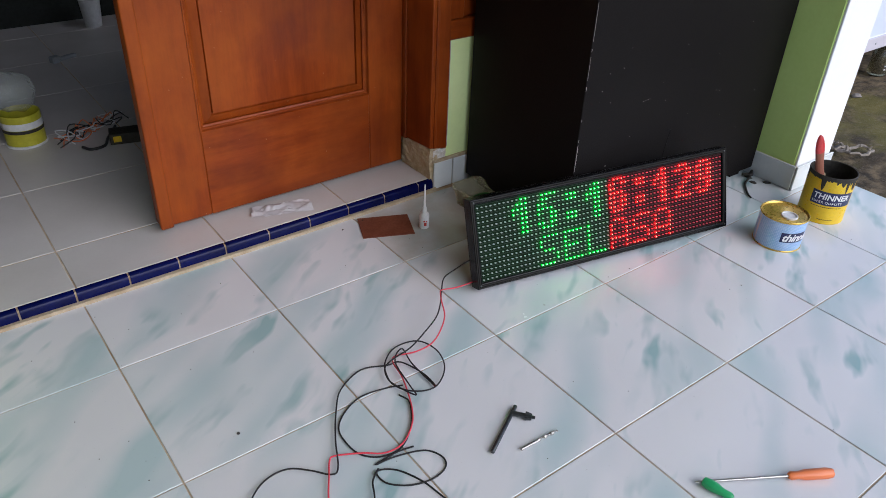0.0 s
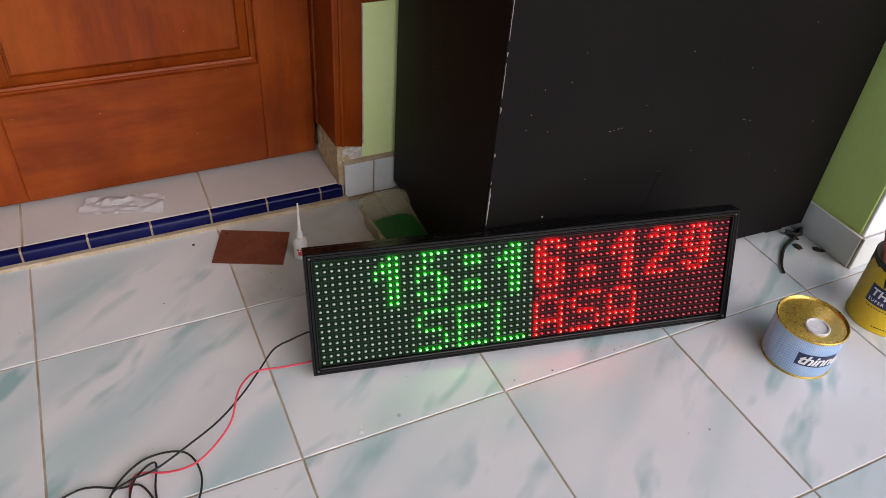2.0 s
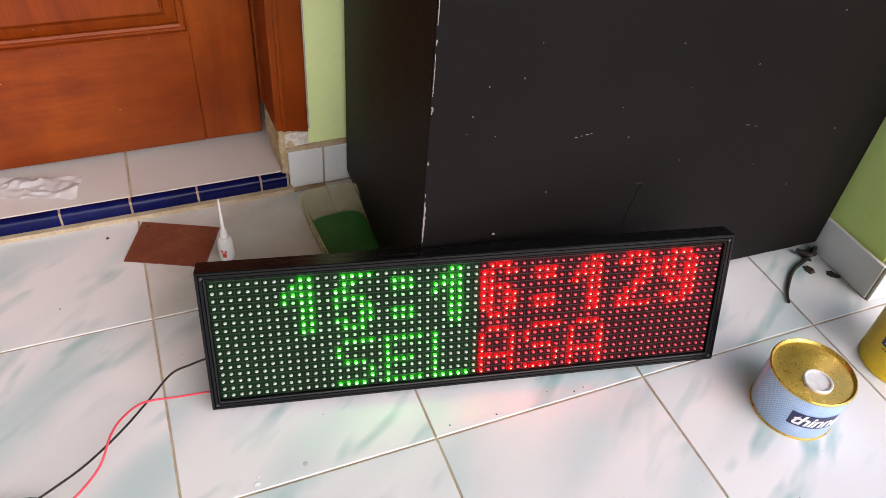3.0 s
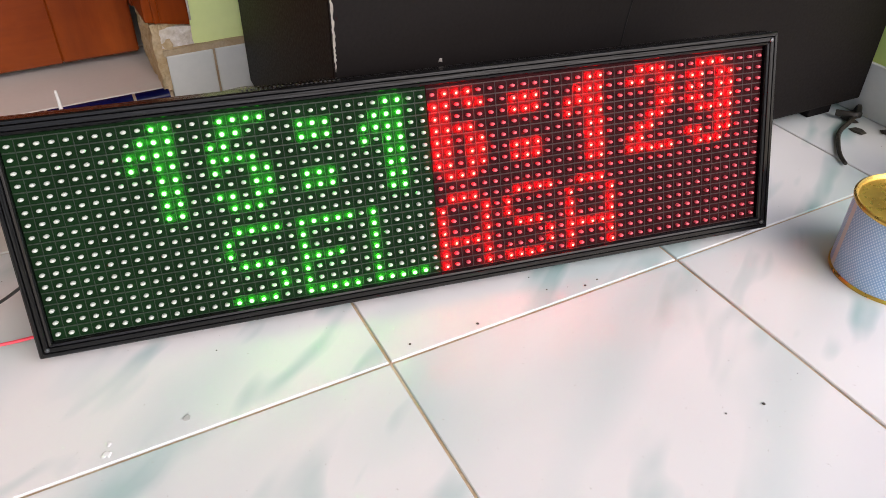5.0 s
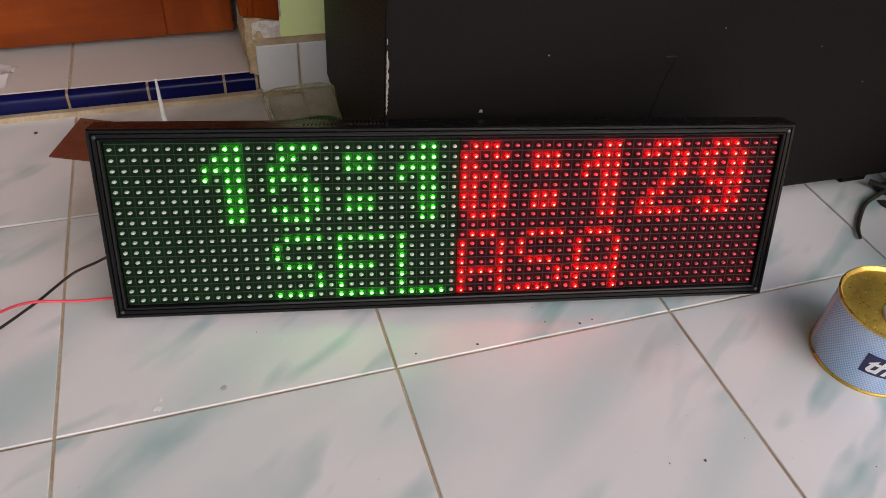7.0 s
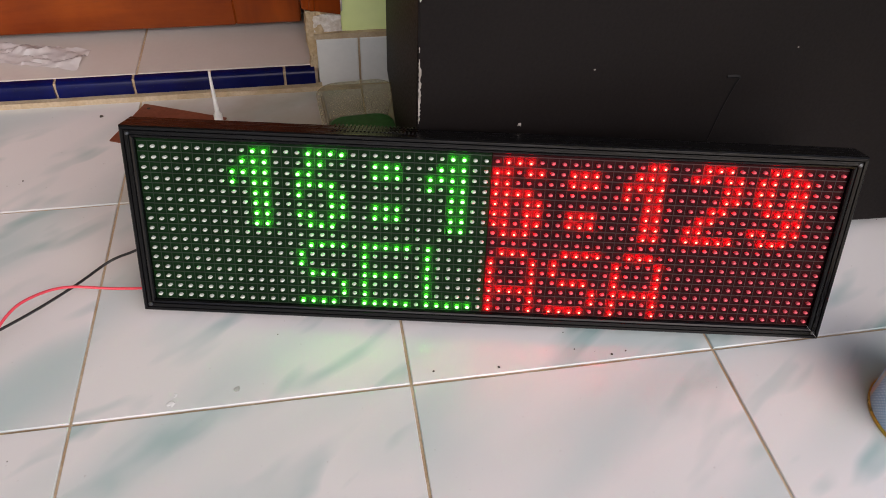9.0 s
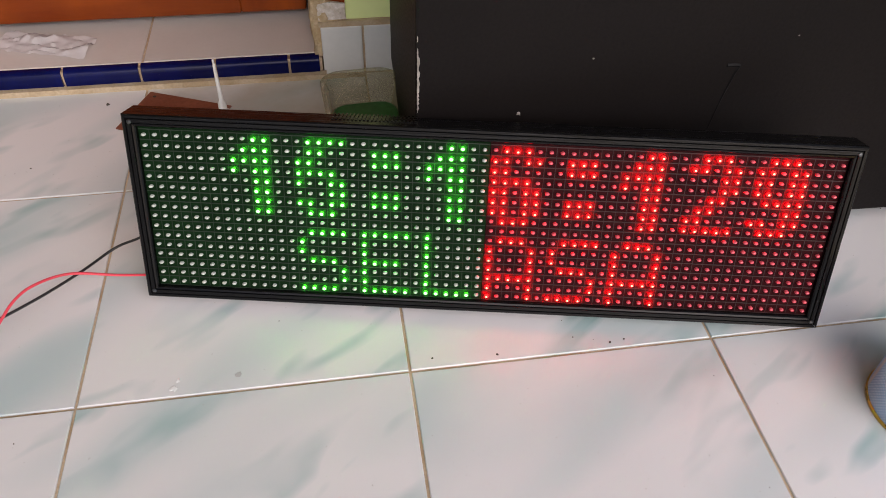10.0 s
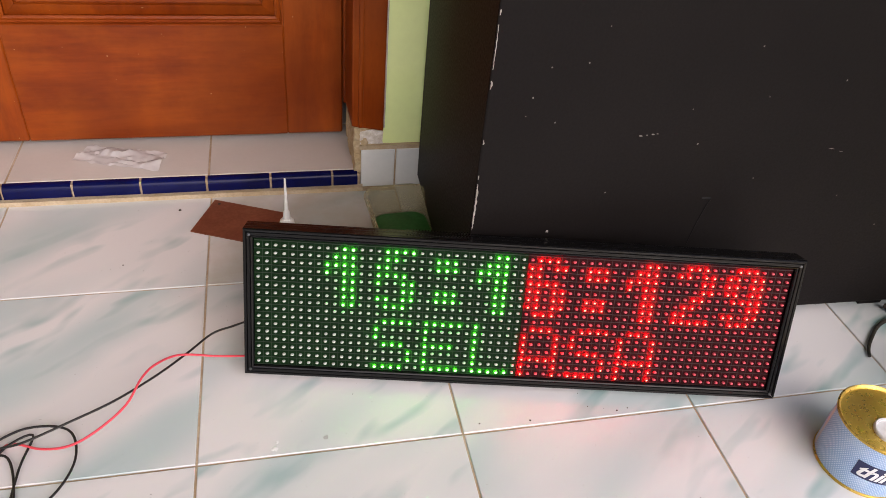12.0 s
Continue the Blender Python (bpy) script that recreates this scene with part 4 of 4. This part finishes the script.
part("bristles", handle([(0.0, 0.021, 0.006), (0.03, 0.020, 0.007), (0.045, 0.019, 0.007)]), M_TAR, brush, "bristles stiff with black paint", smooth=True)
part("ferrule", handle([(0.043, 0.0195, 0.0075), (0.068, 0.0185, 0.0075)]), M_TIN, brush, "rusty tin ferrule", smooth=True)
part("handle", handle([(0.066, 0.016, 0.0068), (0.085, 0.0125, 0.0065), (0.110, 0.0118, 0.0062), (0.135, 0.0128, 0.0062)]), M_HANDLE_W, brush, smooth=True)
part("handle_tip", handle([(0.135, 0.0130, 0.0064), (0.150, 0.0132, 0.0062), (0.165, 0.0115, 0.0056), (0.178, 0.0075, 0.0042), (0.184, 0.0025, 0.0018)]), M_HANDLE_R, brush, "red lacquered tip", smooth=True)

# ---- pale blue can ----
BA = math.atan2(-0.56 + 0.10, -0.573 - 0.468)
tin = thing("small_can", "closed pale blue striped can with gold lid and white cap", "can", pose(0.469, -0.107, 0.0))
R, H = 0.0525, 0.077
part("body", lathe([(0.0, 0.001), (R - 0.001, 0.001), (R, 0.003), (R, H - 0.003), (R - 0.001, H - 0.002)], 56), M_WRAP, tin, smooth=True)
part("bottom_rim", lathe([(R - 0.001, 0.0), (R + 0.0010, 0.0), (R + 0.0014, 0.002), (R + 0.0006, 0.0035), (R - 0.001, 0.0036)], 56), M_GOLD, tin, "gold seam", smooth=True)
part("lid", lathe([(R - 0.0005, H - 0.0035), (R + 0.0014, H - 0.003), (R + 0.0016, H - 0.0008), (R, H + 0.0004), (R - 0.002, H - 0.001), (R - 0.003, H - 0.0035), (0.036, H - 0.0035), (0.034, H - 0.0028), (0.0, H - 0.0026)], 56), M_GOLD, tin, "dented gold lid", smooth=True)
CX, CY = 0.0165 * math.cos(BA + 0.75), 0.0165 * math.sin(BA + 0.75)
part("cap", lathe([(0.0185, H - 0.0028), (0.0185, H + 0.0004), (0.0172, H + 0.0016), (0.0155, H + 0.0012), (0.0150, H - 0.0012), (0.0, H - 0.0014)], 36), M_CAP, tin, "white plastic pull cap", smooth=True, m=pose(CX, CY, 0))
part("label_band", lathe([(R + 0.0004, 0.026), (R + 0.0004, 0.050)], 18, a0=BA + 0.14, a1=BA + 1.30), M_NAVY, tin, "dark blue label box", smooth=True)
part("lettering", wrap(lettering("thinner", 0.0265, 0.32, 0.0, 0.0007, 0.95), R + 0.0007, BA + 0.19, 0.0295), M_INK, tin, "white slanted letters")
part("side_seam", lathe([(R + 0.0003, 0.004), (R + 0.0003, H - 0.004)], 4, a0=BA - 1.12, a1=BA - 0.98), M_PINK, tin, "faded pink seam strip", smooth=True)

# ---- drill key, bit, screwdrivers ----
def along(a, b):
    a, b = Vector(a), Vector(b)
    return Matrix.Translation(a) @ (b - a).to_track_quat("Z", "Y").to_matrix().to_4x4(), (b - a).length


m, ln = along((-0.498, -0.221, 0.0045), (-0.401, -0.166, 0.0045))
key = thing("chuck_key", "dark steel drill chuck key lying on the tiles", "drill key", m)
part("cross_bar", lathe([(0.0, 0.0), (0.0030, 0.0), (0.0036, 0.001), (0.0036, ln - 0.001), (0.0030, ln), (0.0, ln)], 14), M_STEEL, key, smooth=True)
m2, l2 = along((-0.4175, -0.1755, 0.0055), (-0.3945, -0.207, 0.0075))
m2 = m.inverted() @ m2
part("shank", lathe([(0.0, 0.0), (0.0044, 0.0), (0.0044, l2 * 0.6), (0.0, l2 * 0.6)], 14), M_STEEL, key, smooth=True, m=m2)
bm = bmesh.new()
tops, bots = [], []
for k in range(24):
    r, a = (0.0078 if k % 2 else 0.0058), 2 * math.pi * k / 24
    tops.append(bm.verts.new((0.7 * r * math.cos(a), 0.7 * r * math.sin(a), l2 * 0.86)))
    bots.append(bm.verts.new((r * math.cos(a), r * math.sin(a), l2 * 0.58)))
for k in range(24):
    bm.faces.new((bots[k], bots[(k + 1) % 24], tops[(k + 1) % 24], tops[k]))
bm.faces.new(tops), bm.faces.new(bots)
part("gear_head", bm, M_STEEL, key, "toothed bevel head", m=m2)
part("pilot", lathe([(0.0, l2 * 0.85), (0.003, l2 * 0.85), (0.0028, l2), (0.0, l2)], 10), M_STEEL, key, smooth=True, m=m2)

m, ln = along((-0.456, -0.242, 0.0032), (-0.381, -0.246, 0.0032))
bit = thing("drill_bit", "short bright twist drill bit lying on the tiles", "drill bit", m)
bm = bmesh.new()
rings = []
for k in range(31):
    t = k / 30
    rings.append([bm.verts.new((r * math.cos(a + 9 * t), r * math.sin(a + 9 * t), ln * (0.45 + 0.55 * t))) for r, a in ((0.003, 0.0), (0.0028, 0.7), (0.0013, 1.5), (0.003, math.pi), (0.0028, math.pi + 0.7), (0.0013, math.pi + 1.5))])
for p, q in zip(rings, rings[1:]):
    for j in range(6):
        bm.faces.new((p[j], p[(j + 1) % 6], q[(j + 1) % 6], q[j]))
bm.faces.new(rings[0]), bm.faces.new(rings[-1])
part("flutes", bm, M_BRIGHT, bit)
part("shank", lathe([(0.0, 0.0), (0.0024, 0.0), (0.0024, ln * 0.46), (0.0, ln * 0.46)], 12), M_BRIGHT, bit, smooth=True)


def screwdriver(a, b, shaft, colour, label):
    m, ln = along(a, b)
    drv = thing("screwdriver", label, "screwdriver", m, group="screwdrivers on the floor")
    part("shaft", lathe([(0.0, 0.0), (0.0012, 0.0), (0.0022, 0.006), (0.0022, shaft), (0.0, shaft)], 12), M_BRIGHT, drv, smooth=True)
    bm = bmesh.new()
    rings = []
    for z, r in ((shaft - 0.004, 0.004), (shaft, 0.0065), (shaft + 0.012, 0.0060), (shaft + 0.022, 0.0082), (ln - 0.012, 0.0088), (ln - 0.002, 0.0070), (ln, 0.003)):
        rings.append([bm.verts.new(((r * (1 - 0.10 * (k % 3 == 0))) * math.cos(2 * math.pi * k / 18), (r * (1 - 0.10 * (k % 3 == 0))) * math.sin(2 * math.pi * k / 18), z)) for k in range(18)])
    for p, q in zip(rings, rings[1:]):
        for k in range(18):
            bm.faces.new((p[k], p[(k + 1) % 18], q[(k + 1) % 18], q[k]))
    bm.faces.new(rings[0]), bm.faces.new(rings[-1])
    part("handle", bm, colour, drv, smooth=True)
    return drv


screwdriver((-0.282, -0.444, 0.0035), (-0.093, -0.560, 0.0088), 0.152, M_ORANGE, "screwdriver with orange plastic handle on the tiles")
screwdriver((-0.232, -0.640, 0.0035), (-0.274, -0.450, 0.0088), 0.150, M_GREENH, "screwdriver with green plastic handle on the tiles")

# ---- plastic film on the step, wire and scraps by the cabinet ----
bm = bmesh.new()
g = {}
NX, NY = 40, 14
for i in range(NX + 1):
    for j in range(NY + 1):
        u, v = i / NX, j / NY
        x, y = -0.521 + 0.137 * u + (0.024 - 0.012 * u) * (1 - v), 0.646 - 0.035 * u - (0.048 + 0.005 * u) * v + 0.004 * noise.noise((u * 9, v * 2, 0))
        z = IN_Z + 0.0012 + 0.009 * abs(noise.noise((u * 3 + v, v * 2.2, 2))) + 0.006 * abs(noise.noise((u * 9 + 3 * v, v * 5, 5)))
        g[i, j] = bm.verts.new((x, y, z))
for i in range(NX):
    for j in range(NY):
        bm.faces.new((g[i, j], g[i + 1, j], g[i + 1, j + 1], g[i, j + 1]))
bm2 = bm
bmesh.ops.solidify(bm2, geom=bm2.faces[:], thickness=0.0003)
solid("plastic_film", bm2, M_FILM, "crumpled strip of clear plastic film on the door step", "plastic film", smooth=True)
bm = tube(spline([(0.714, 0.128, 0.010), (0.692, 0.116, 0.006), (0.655, 0.103, 0.0035), (0.625, 0.080, 0.0035), (0.607, 0.062, 0.0035), (0.597, 0.047, 0.0035)], 6), 0.0034, 8, taper=lambda t: 1.0 - 0.35 * t)
solid("rubber_strip", bm, M_TAR, "curved scrap of black rubber strip on the tiles", "rubber strip", smooth=True)
for k, (x, y, s) in enumerate(((0.684, 0.098, 0.012), (0.712, 0.078, 0.010), (0.719, 0.071, 0.008), (0.700, 0.118, 0.008))):
    bm = blob_flat(s, 0.0016, 30 + k, 6, 0.5)
    solid("paint_flake", bm, M_TAR, "flat flake of dry black paint on the tiles", "paint flake", pose(x, y, 0.0003, 0, 0, 40 * k), group="paint flakes")
bm = bmesh.new()
crumbs = random.Random(21)
for x, y, s in ((-0.803, 0.045, 0.0035), (-0.29, 0.50, 0.004), (-0.35, 0.49, 0.003), (0.086, 0.008, 0.0016), (0.023, 0.012, 0.0014), (0.20, 0.008, 0.0014), (0.215, 0.010, 0.0012), (0.165, 0.019, 0.0010), (-0.42, 0.36, 0.0014), (0.238, -0.171, 0.0016), (0.205, -0.165, 0.0010)):
    join(bm, blob_flat(s, s * 0.5, int(1e4 * (x + 2)), 7), pose(x, y, 0.0001))
for k in range(150):
    x, y, s = crumbs.uniform(-1.3, 0.88), crumbs.uniform(-0.9, 0.51), crumbs.choice((0.0005, 0.0006, 0.0008, 0.0012))
    join(bm, blob_flat(s, s * 0.5, 100 + k, 6), pose(x, y, 0.0001, 0, 0, k))
solid("dirt_specks", bm, M_DIRT, "tiny dark crumbs scattered over the tiles", "dirt", kind="stuff")
bm = blob_flat(0.0036, 0.0003, 71, 12, 0.4)
solid("paint_spot", bm, M_SPOT, "dried grey drop on a tile", "paint spot", pose(-0.160, 0.018, 0.0003))
bm = join(blob_flat(0.005, 0.0004, 73, 14, 0.8), blob_flat(0.0032, 0.0004, 74, 12, 0.8), pose(0.003, 0.008, 0))
solid("glue_spot", bm, M_PALEDROP, "dried clear glue drop on a tile", "glue spot", pose(-0.218, 0.010, 0.0003))

# ---- inside the dark room ----
jar = thing("paint_tin", "yellow and green printed paint tin on the room floor", "tin", pose(-0.838, 1.292, IN_Z))
part("body", lathe([(0.0, 0.001), (0.048, 0.001), (0.049, 0.085), (0.047, 0.086)], 36), M_CANLABEL, jar, smooth=True)
part("bottom_rim", lathe([(0.047, 0.0), (0.051, 0.0), (0.0515, 0.004), (0.049, 0.006)], 36), M_CAP, jar, "pale rim", smooth=True)
part("label_band", lathe([(0.0496, 0.050), (0.0500, 0.068)], 36), M_CAP, jar, "white label band", smooth=True)
part("dark_band", lathe([(0.0498, 0.040), (0.0502, 0.049)], 36), M_TAR, jar, "dark printed band", smooth=True)
bm = bmesh.new()
bmesh.ops.create_icosphere(bm, subdivisions=3, radius=1.0)
for v in bm.verts:
    n3 = noise.noise_vector(v.co * 2.4)
    v.co = Vector((v.co.x * 0.062, v.co.y * 0.055, v.co.z * 0.050)) + n3 * 0.016
solid("plastic_bag", bm, M_BAG, "crumpled clear plastic bag on the paint tin", "plastic bag", pose(-0.846, 1.30, IN_Z + 0.138), smooth=True)
r = random.Random(8)
for k in range(9):
    pts = [(-0.76 + 0.02 * j + r.uniform(-0.03, 0.03), 1.23 + 0.012 * j + r.uniform(-0.045, 0.045), IN_Z + 0.003 + 0.018 * r.random() * (0 < j < 8)) for j in range(9)]
    solid("wire", tube(spline(pts, 4), 0.0016, 6), (M_ORANGE, M_INK, M_WIRE_K)[k % 3], ("thin orange wire in a tangle", "thin pale wire in a tangle", "thin black wire in a tangle")[k % 3], "wire", smooth=True, group="tangled wires")
solid("wire", tube(spline([(-0.73, 1.17, IN_Z + 0.005), (-0.715, 1.145, IN_Z + 0.005), (-0.68, 1.15, IN_Z + 0.005), (-0.66, 1.19, IN_Z + 0.006), (-0.62, 1.26, IN_Z + 0.006)], 5), 0.004, 8), M_WIRE_K, "thick black cord on the room floor", "wire", smooth=True, group="tangled wires")
adapter = thing("power_adapter", "dark power adapter with small yellow sticker", "adapter", pose(-0.615, 1.165, IN_Z, 0, 0, -14))
part("case", box((-0.045, -0.025, 0.0), (0.045, 0.025, 0.030), 0.003, seg=2), M_TAR, adapter)
part("sticker", box((-0.036, -0.0256, 0.008), (-0.016, -0.0252, 0.024)), M_YELLOW, adapter, "small yellow sticker")
cup = lathe([(0.0, 0.0), (0.03, 0.0), (0.038, 0.10), (0.036, 0.10), (0.028, 0.004), (0.0, 0.004)], 24)
solid("cup", cup, M_CAP, "pale plastic cup on the dark room floor", "cup", pose(-0.40, 2.25, IN_Z), smooth=True)
solid("plug", join(box((-0.04, -0.012, 0), (-0.01, 0.012, 0.022), 0.003), box((-0.01, -0.008, 0.002), (0.05, 0.008, 0.014), 0.002)), M_GREY, "small grey plug on the room floor", "plug", pose(-0.60, 1.90, IN_Z, 0, 0, 20))

# ---- beside the porch ----
bench = thing("metal_sheet_table", "low white sheet-metal table with riveted edge outside", "table", pose(1.62, 0.476, 0.0))
part("top", box((0.0, 0.002, 0.074), (1.7, 0.80, 0.084), 0.003), M_WHITE, bench)
part("edge_strip", box((0.0, -0.006, 0.031), (1.7, 0.0015, 0.083), 0.002), M_PINK, bench, "greyish riveted edge strip")
for k in range(14):
    part("rivet", lathe([(0.0, 0.0022), (0.003, 0.0015), (0.0045, 0.0)], 10), M_GREY, bench, m=pose(0.06 + 0.12 * k, -0.006, 0.057, 90, 0, 0))
for x in (0.04, 1.60):
    for y in (0.03, 0.72):
        part("leg", box((x, y, -0.16), (x + 0.04, y + 0.04, 0.0745), 0.002), M_GREY, bench)
jar2 = thing("glass_jar", "dusty clear jar standing on the earth under the table edge", "jar", pose(2.25, 0.515, -0.118))
part("body", lathe([(0.0, 0.0), (0.033, 0.0), (0.037, 0.008), (0.037, 0.085), (0.028, 0.108), (0.026, 0.108), (0.0345, 0.084), (0.0345, 0.010), (0.0, 0.005)], 28), M_GLASS, jar2, smooth=True)
part("neck", lathe([(0.026, 0.1075), (0.030, 0.110), (0.030, 0.126), (0.026, 0.126), (0.026, 0.110)], 28), M_GLASS, jar2, smooth=True)
for z in (0.030, 0.045, 0.075):
    part("mark", box((-0.028, -0.0385, z), (-0.014, -0.0345, z + 0.003)), M_INK, jar2, "white printed mark")
bm = bmesh.new()
g = {}
for i in range(29):
    for j in range(5):
        g[i, j] = [bm.verts.new((i * 0.025, 0.012 * math.sin(i * 0.75) + 0.05 * j / 4 + d, 0.155 * j / 4 - 0.012 * math.sin(i * 0.5) * (j == 0))) for d in (0.0, 0.006)]
for i in range(28):
    for j in range(4):
        for s in (0, 1):
            bm.faces.new((g[i, j][s], g[i + 1, j][s], g[i + 1, j + 1][s], g[i, j + 1][s]))
solid("fibre_sheet", bm, M_GREY, "wavy grey fibre roofing sheet leaning outside", "roof sheet", pose(2.35, 0.53, -0.125, 0, 0, -84), smooth=True)
rocks = random.Random(5)
for k in range(26):
    bm = bmesh.new()
    bmesh.ops.create_icosphere(bm, subdivisions=2, radius=1.0)
    s = rocks.uniform(0.015, 0.05)
    for v in bm.verts:
        v.co = Vector((v.co.x * s, v.co.y * s * rocks.uniform(0.85, 1.0), v.co.z * s * 0.45)) + noise.noise_vector(v.co * 1.7 + Vector((k, 0, 0))) * s * 0.35
    solid("stone", bm, M_STONE, "dusty grey stone half sunk in the ground", "stone", pose(rocks.uniform(1.02, 2.2), rocks.uniform(-0.5, 0.75), -0.115, 0, 0, rocks.uniform(0, 360)), smooth=True, group="stones in the yard")

for x, y, w, turn in ((1.335, 0.195, 0.032, 20), (1.365, 0.130, 0.048, -15)):
    bm = bmesh.new()                     # crumpled rings of thin pale plastic
    rings = []
    for k in range(28):
        a = 2 * math.pi * k / 28
        c3 = Vector((w * math.cos(a), 0.6 * w * math.sin(a), 0.012)) + 0.012 * noise.noise_vector((3 * math.cos(a), 3 * math.sin(a), x * 9))
        out = Vector((math.cos(a), math.sin(a), 0))
        rings.append([bm.verts.new(c3 + 0.0055 * (math.cos(q) * out + 0.8 * math.sin(q) * Vector((0, 0, 1))) * (1 + 0.5 * noise.noise((k, q, x)))) for q in (0.0, 1.26, 2.51, 3.77, 5.03)])
    for k in range(28):
        p, q = rings[k], rings[(k + 1) % 28]
        for m in range(5):
            bm.faces.new((p[m], p[(m + 1) % 5], q[(m + 1) % 5], q[m]))
    solid("plastic_scrap", bm, M_STONE_PALE, "crumpled ring of pale dirty plastic on the earth", "plastic scrap", pose(x, y, -0.104, 0, 0, turn), smooth=True, group="scraps in the yard")

# ---- floor tiles, one by one ----
def tile_mesh(name, w, h, mat, t=0.008, c=0.0008):
    bm = box((-w / 2, -h / 2, -t), (w / 2, h / 2, 0))
    up = [e for e in bm.edges if all(v.co.z > -1e-6 for v in e.verts)]
    bmesh.ops.bevel(bm, geom=up, offset=c, segments=1, affect="EDGES")
    return mesh_of(name, bm, mat)


GAP = 0.0027
full = tile_mesh("floor_tile", T - GAP, T - GAP, M_TILE)
last = tile_mesh("floor_tile_cut", T - GAP, STEP_Y - 0.008 - T - GAP / 2, M_TILE)
wide = tile_mesh("floor_tile_wall", T - GAP, 0.5320 - T - GAP / 2, M_TILE_DUSTY)
dusty = tile_mesh("floor_tile_dusty", T - GAP, STEP_Y - 0.008 - T - GAP / 2, M_TILE_DUSTY)
uneven = random.Random(3)
for i in range(-9, 3):
    for j in range(-7, 2):
        ob = new("tile", (wide if i >= 0 else dusty if i == -1 else last) if j == 1 else full)
        ob.parent = floor
        y = (T + GAP / 2 + (0.5320 if i >= 0 else STEP_Y - 0.008)) / 2 if j == 1 else (j + 0.5) * T
        ob.location = ((i + 0.5) * T, y, uneven.uniform(-0.0004, 0.0))
in_full = tile_mesh("room_tile", T - 0.003, T - 0.003, M_TILE_IN)
in_cut = tile_mesh("step_tile_cut", T - 0.062, 0.152, M_TILE_IN)
in_front = tile_mesh("step_tile", T - 0.003, 0.152, M_TILE_IN)
for i in range(-6, 2):
    for j in range(-1, 6):
        if j == -1 and i > -1:
            continue
        cut = j == -1 and i == -1
        ob = new("tile", in_cut if cut else in_front if j == -1 else in_full)
        ob.parent = house_floor
        ob.location = ((i + 0.5) * T - 0.002 - 0.0295 * cut, 0.545 + 0.076 if j == -1 else 0.700 + (j + 0.5) * T, IN_Z + uneven.uniform(-0.0003, 0.0))
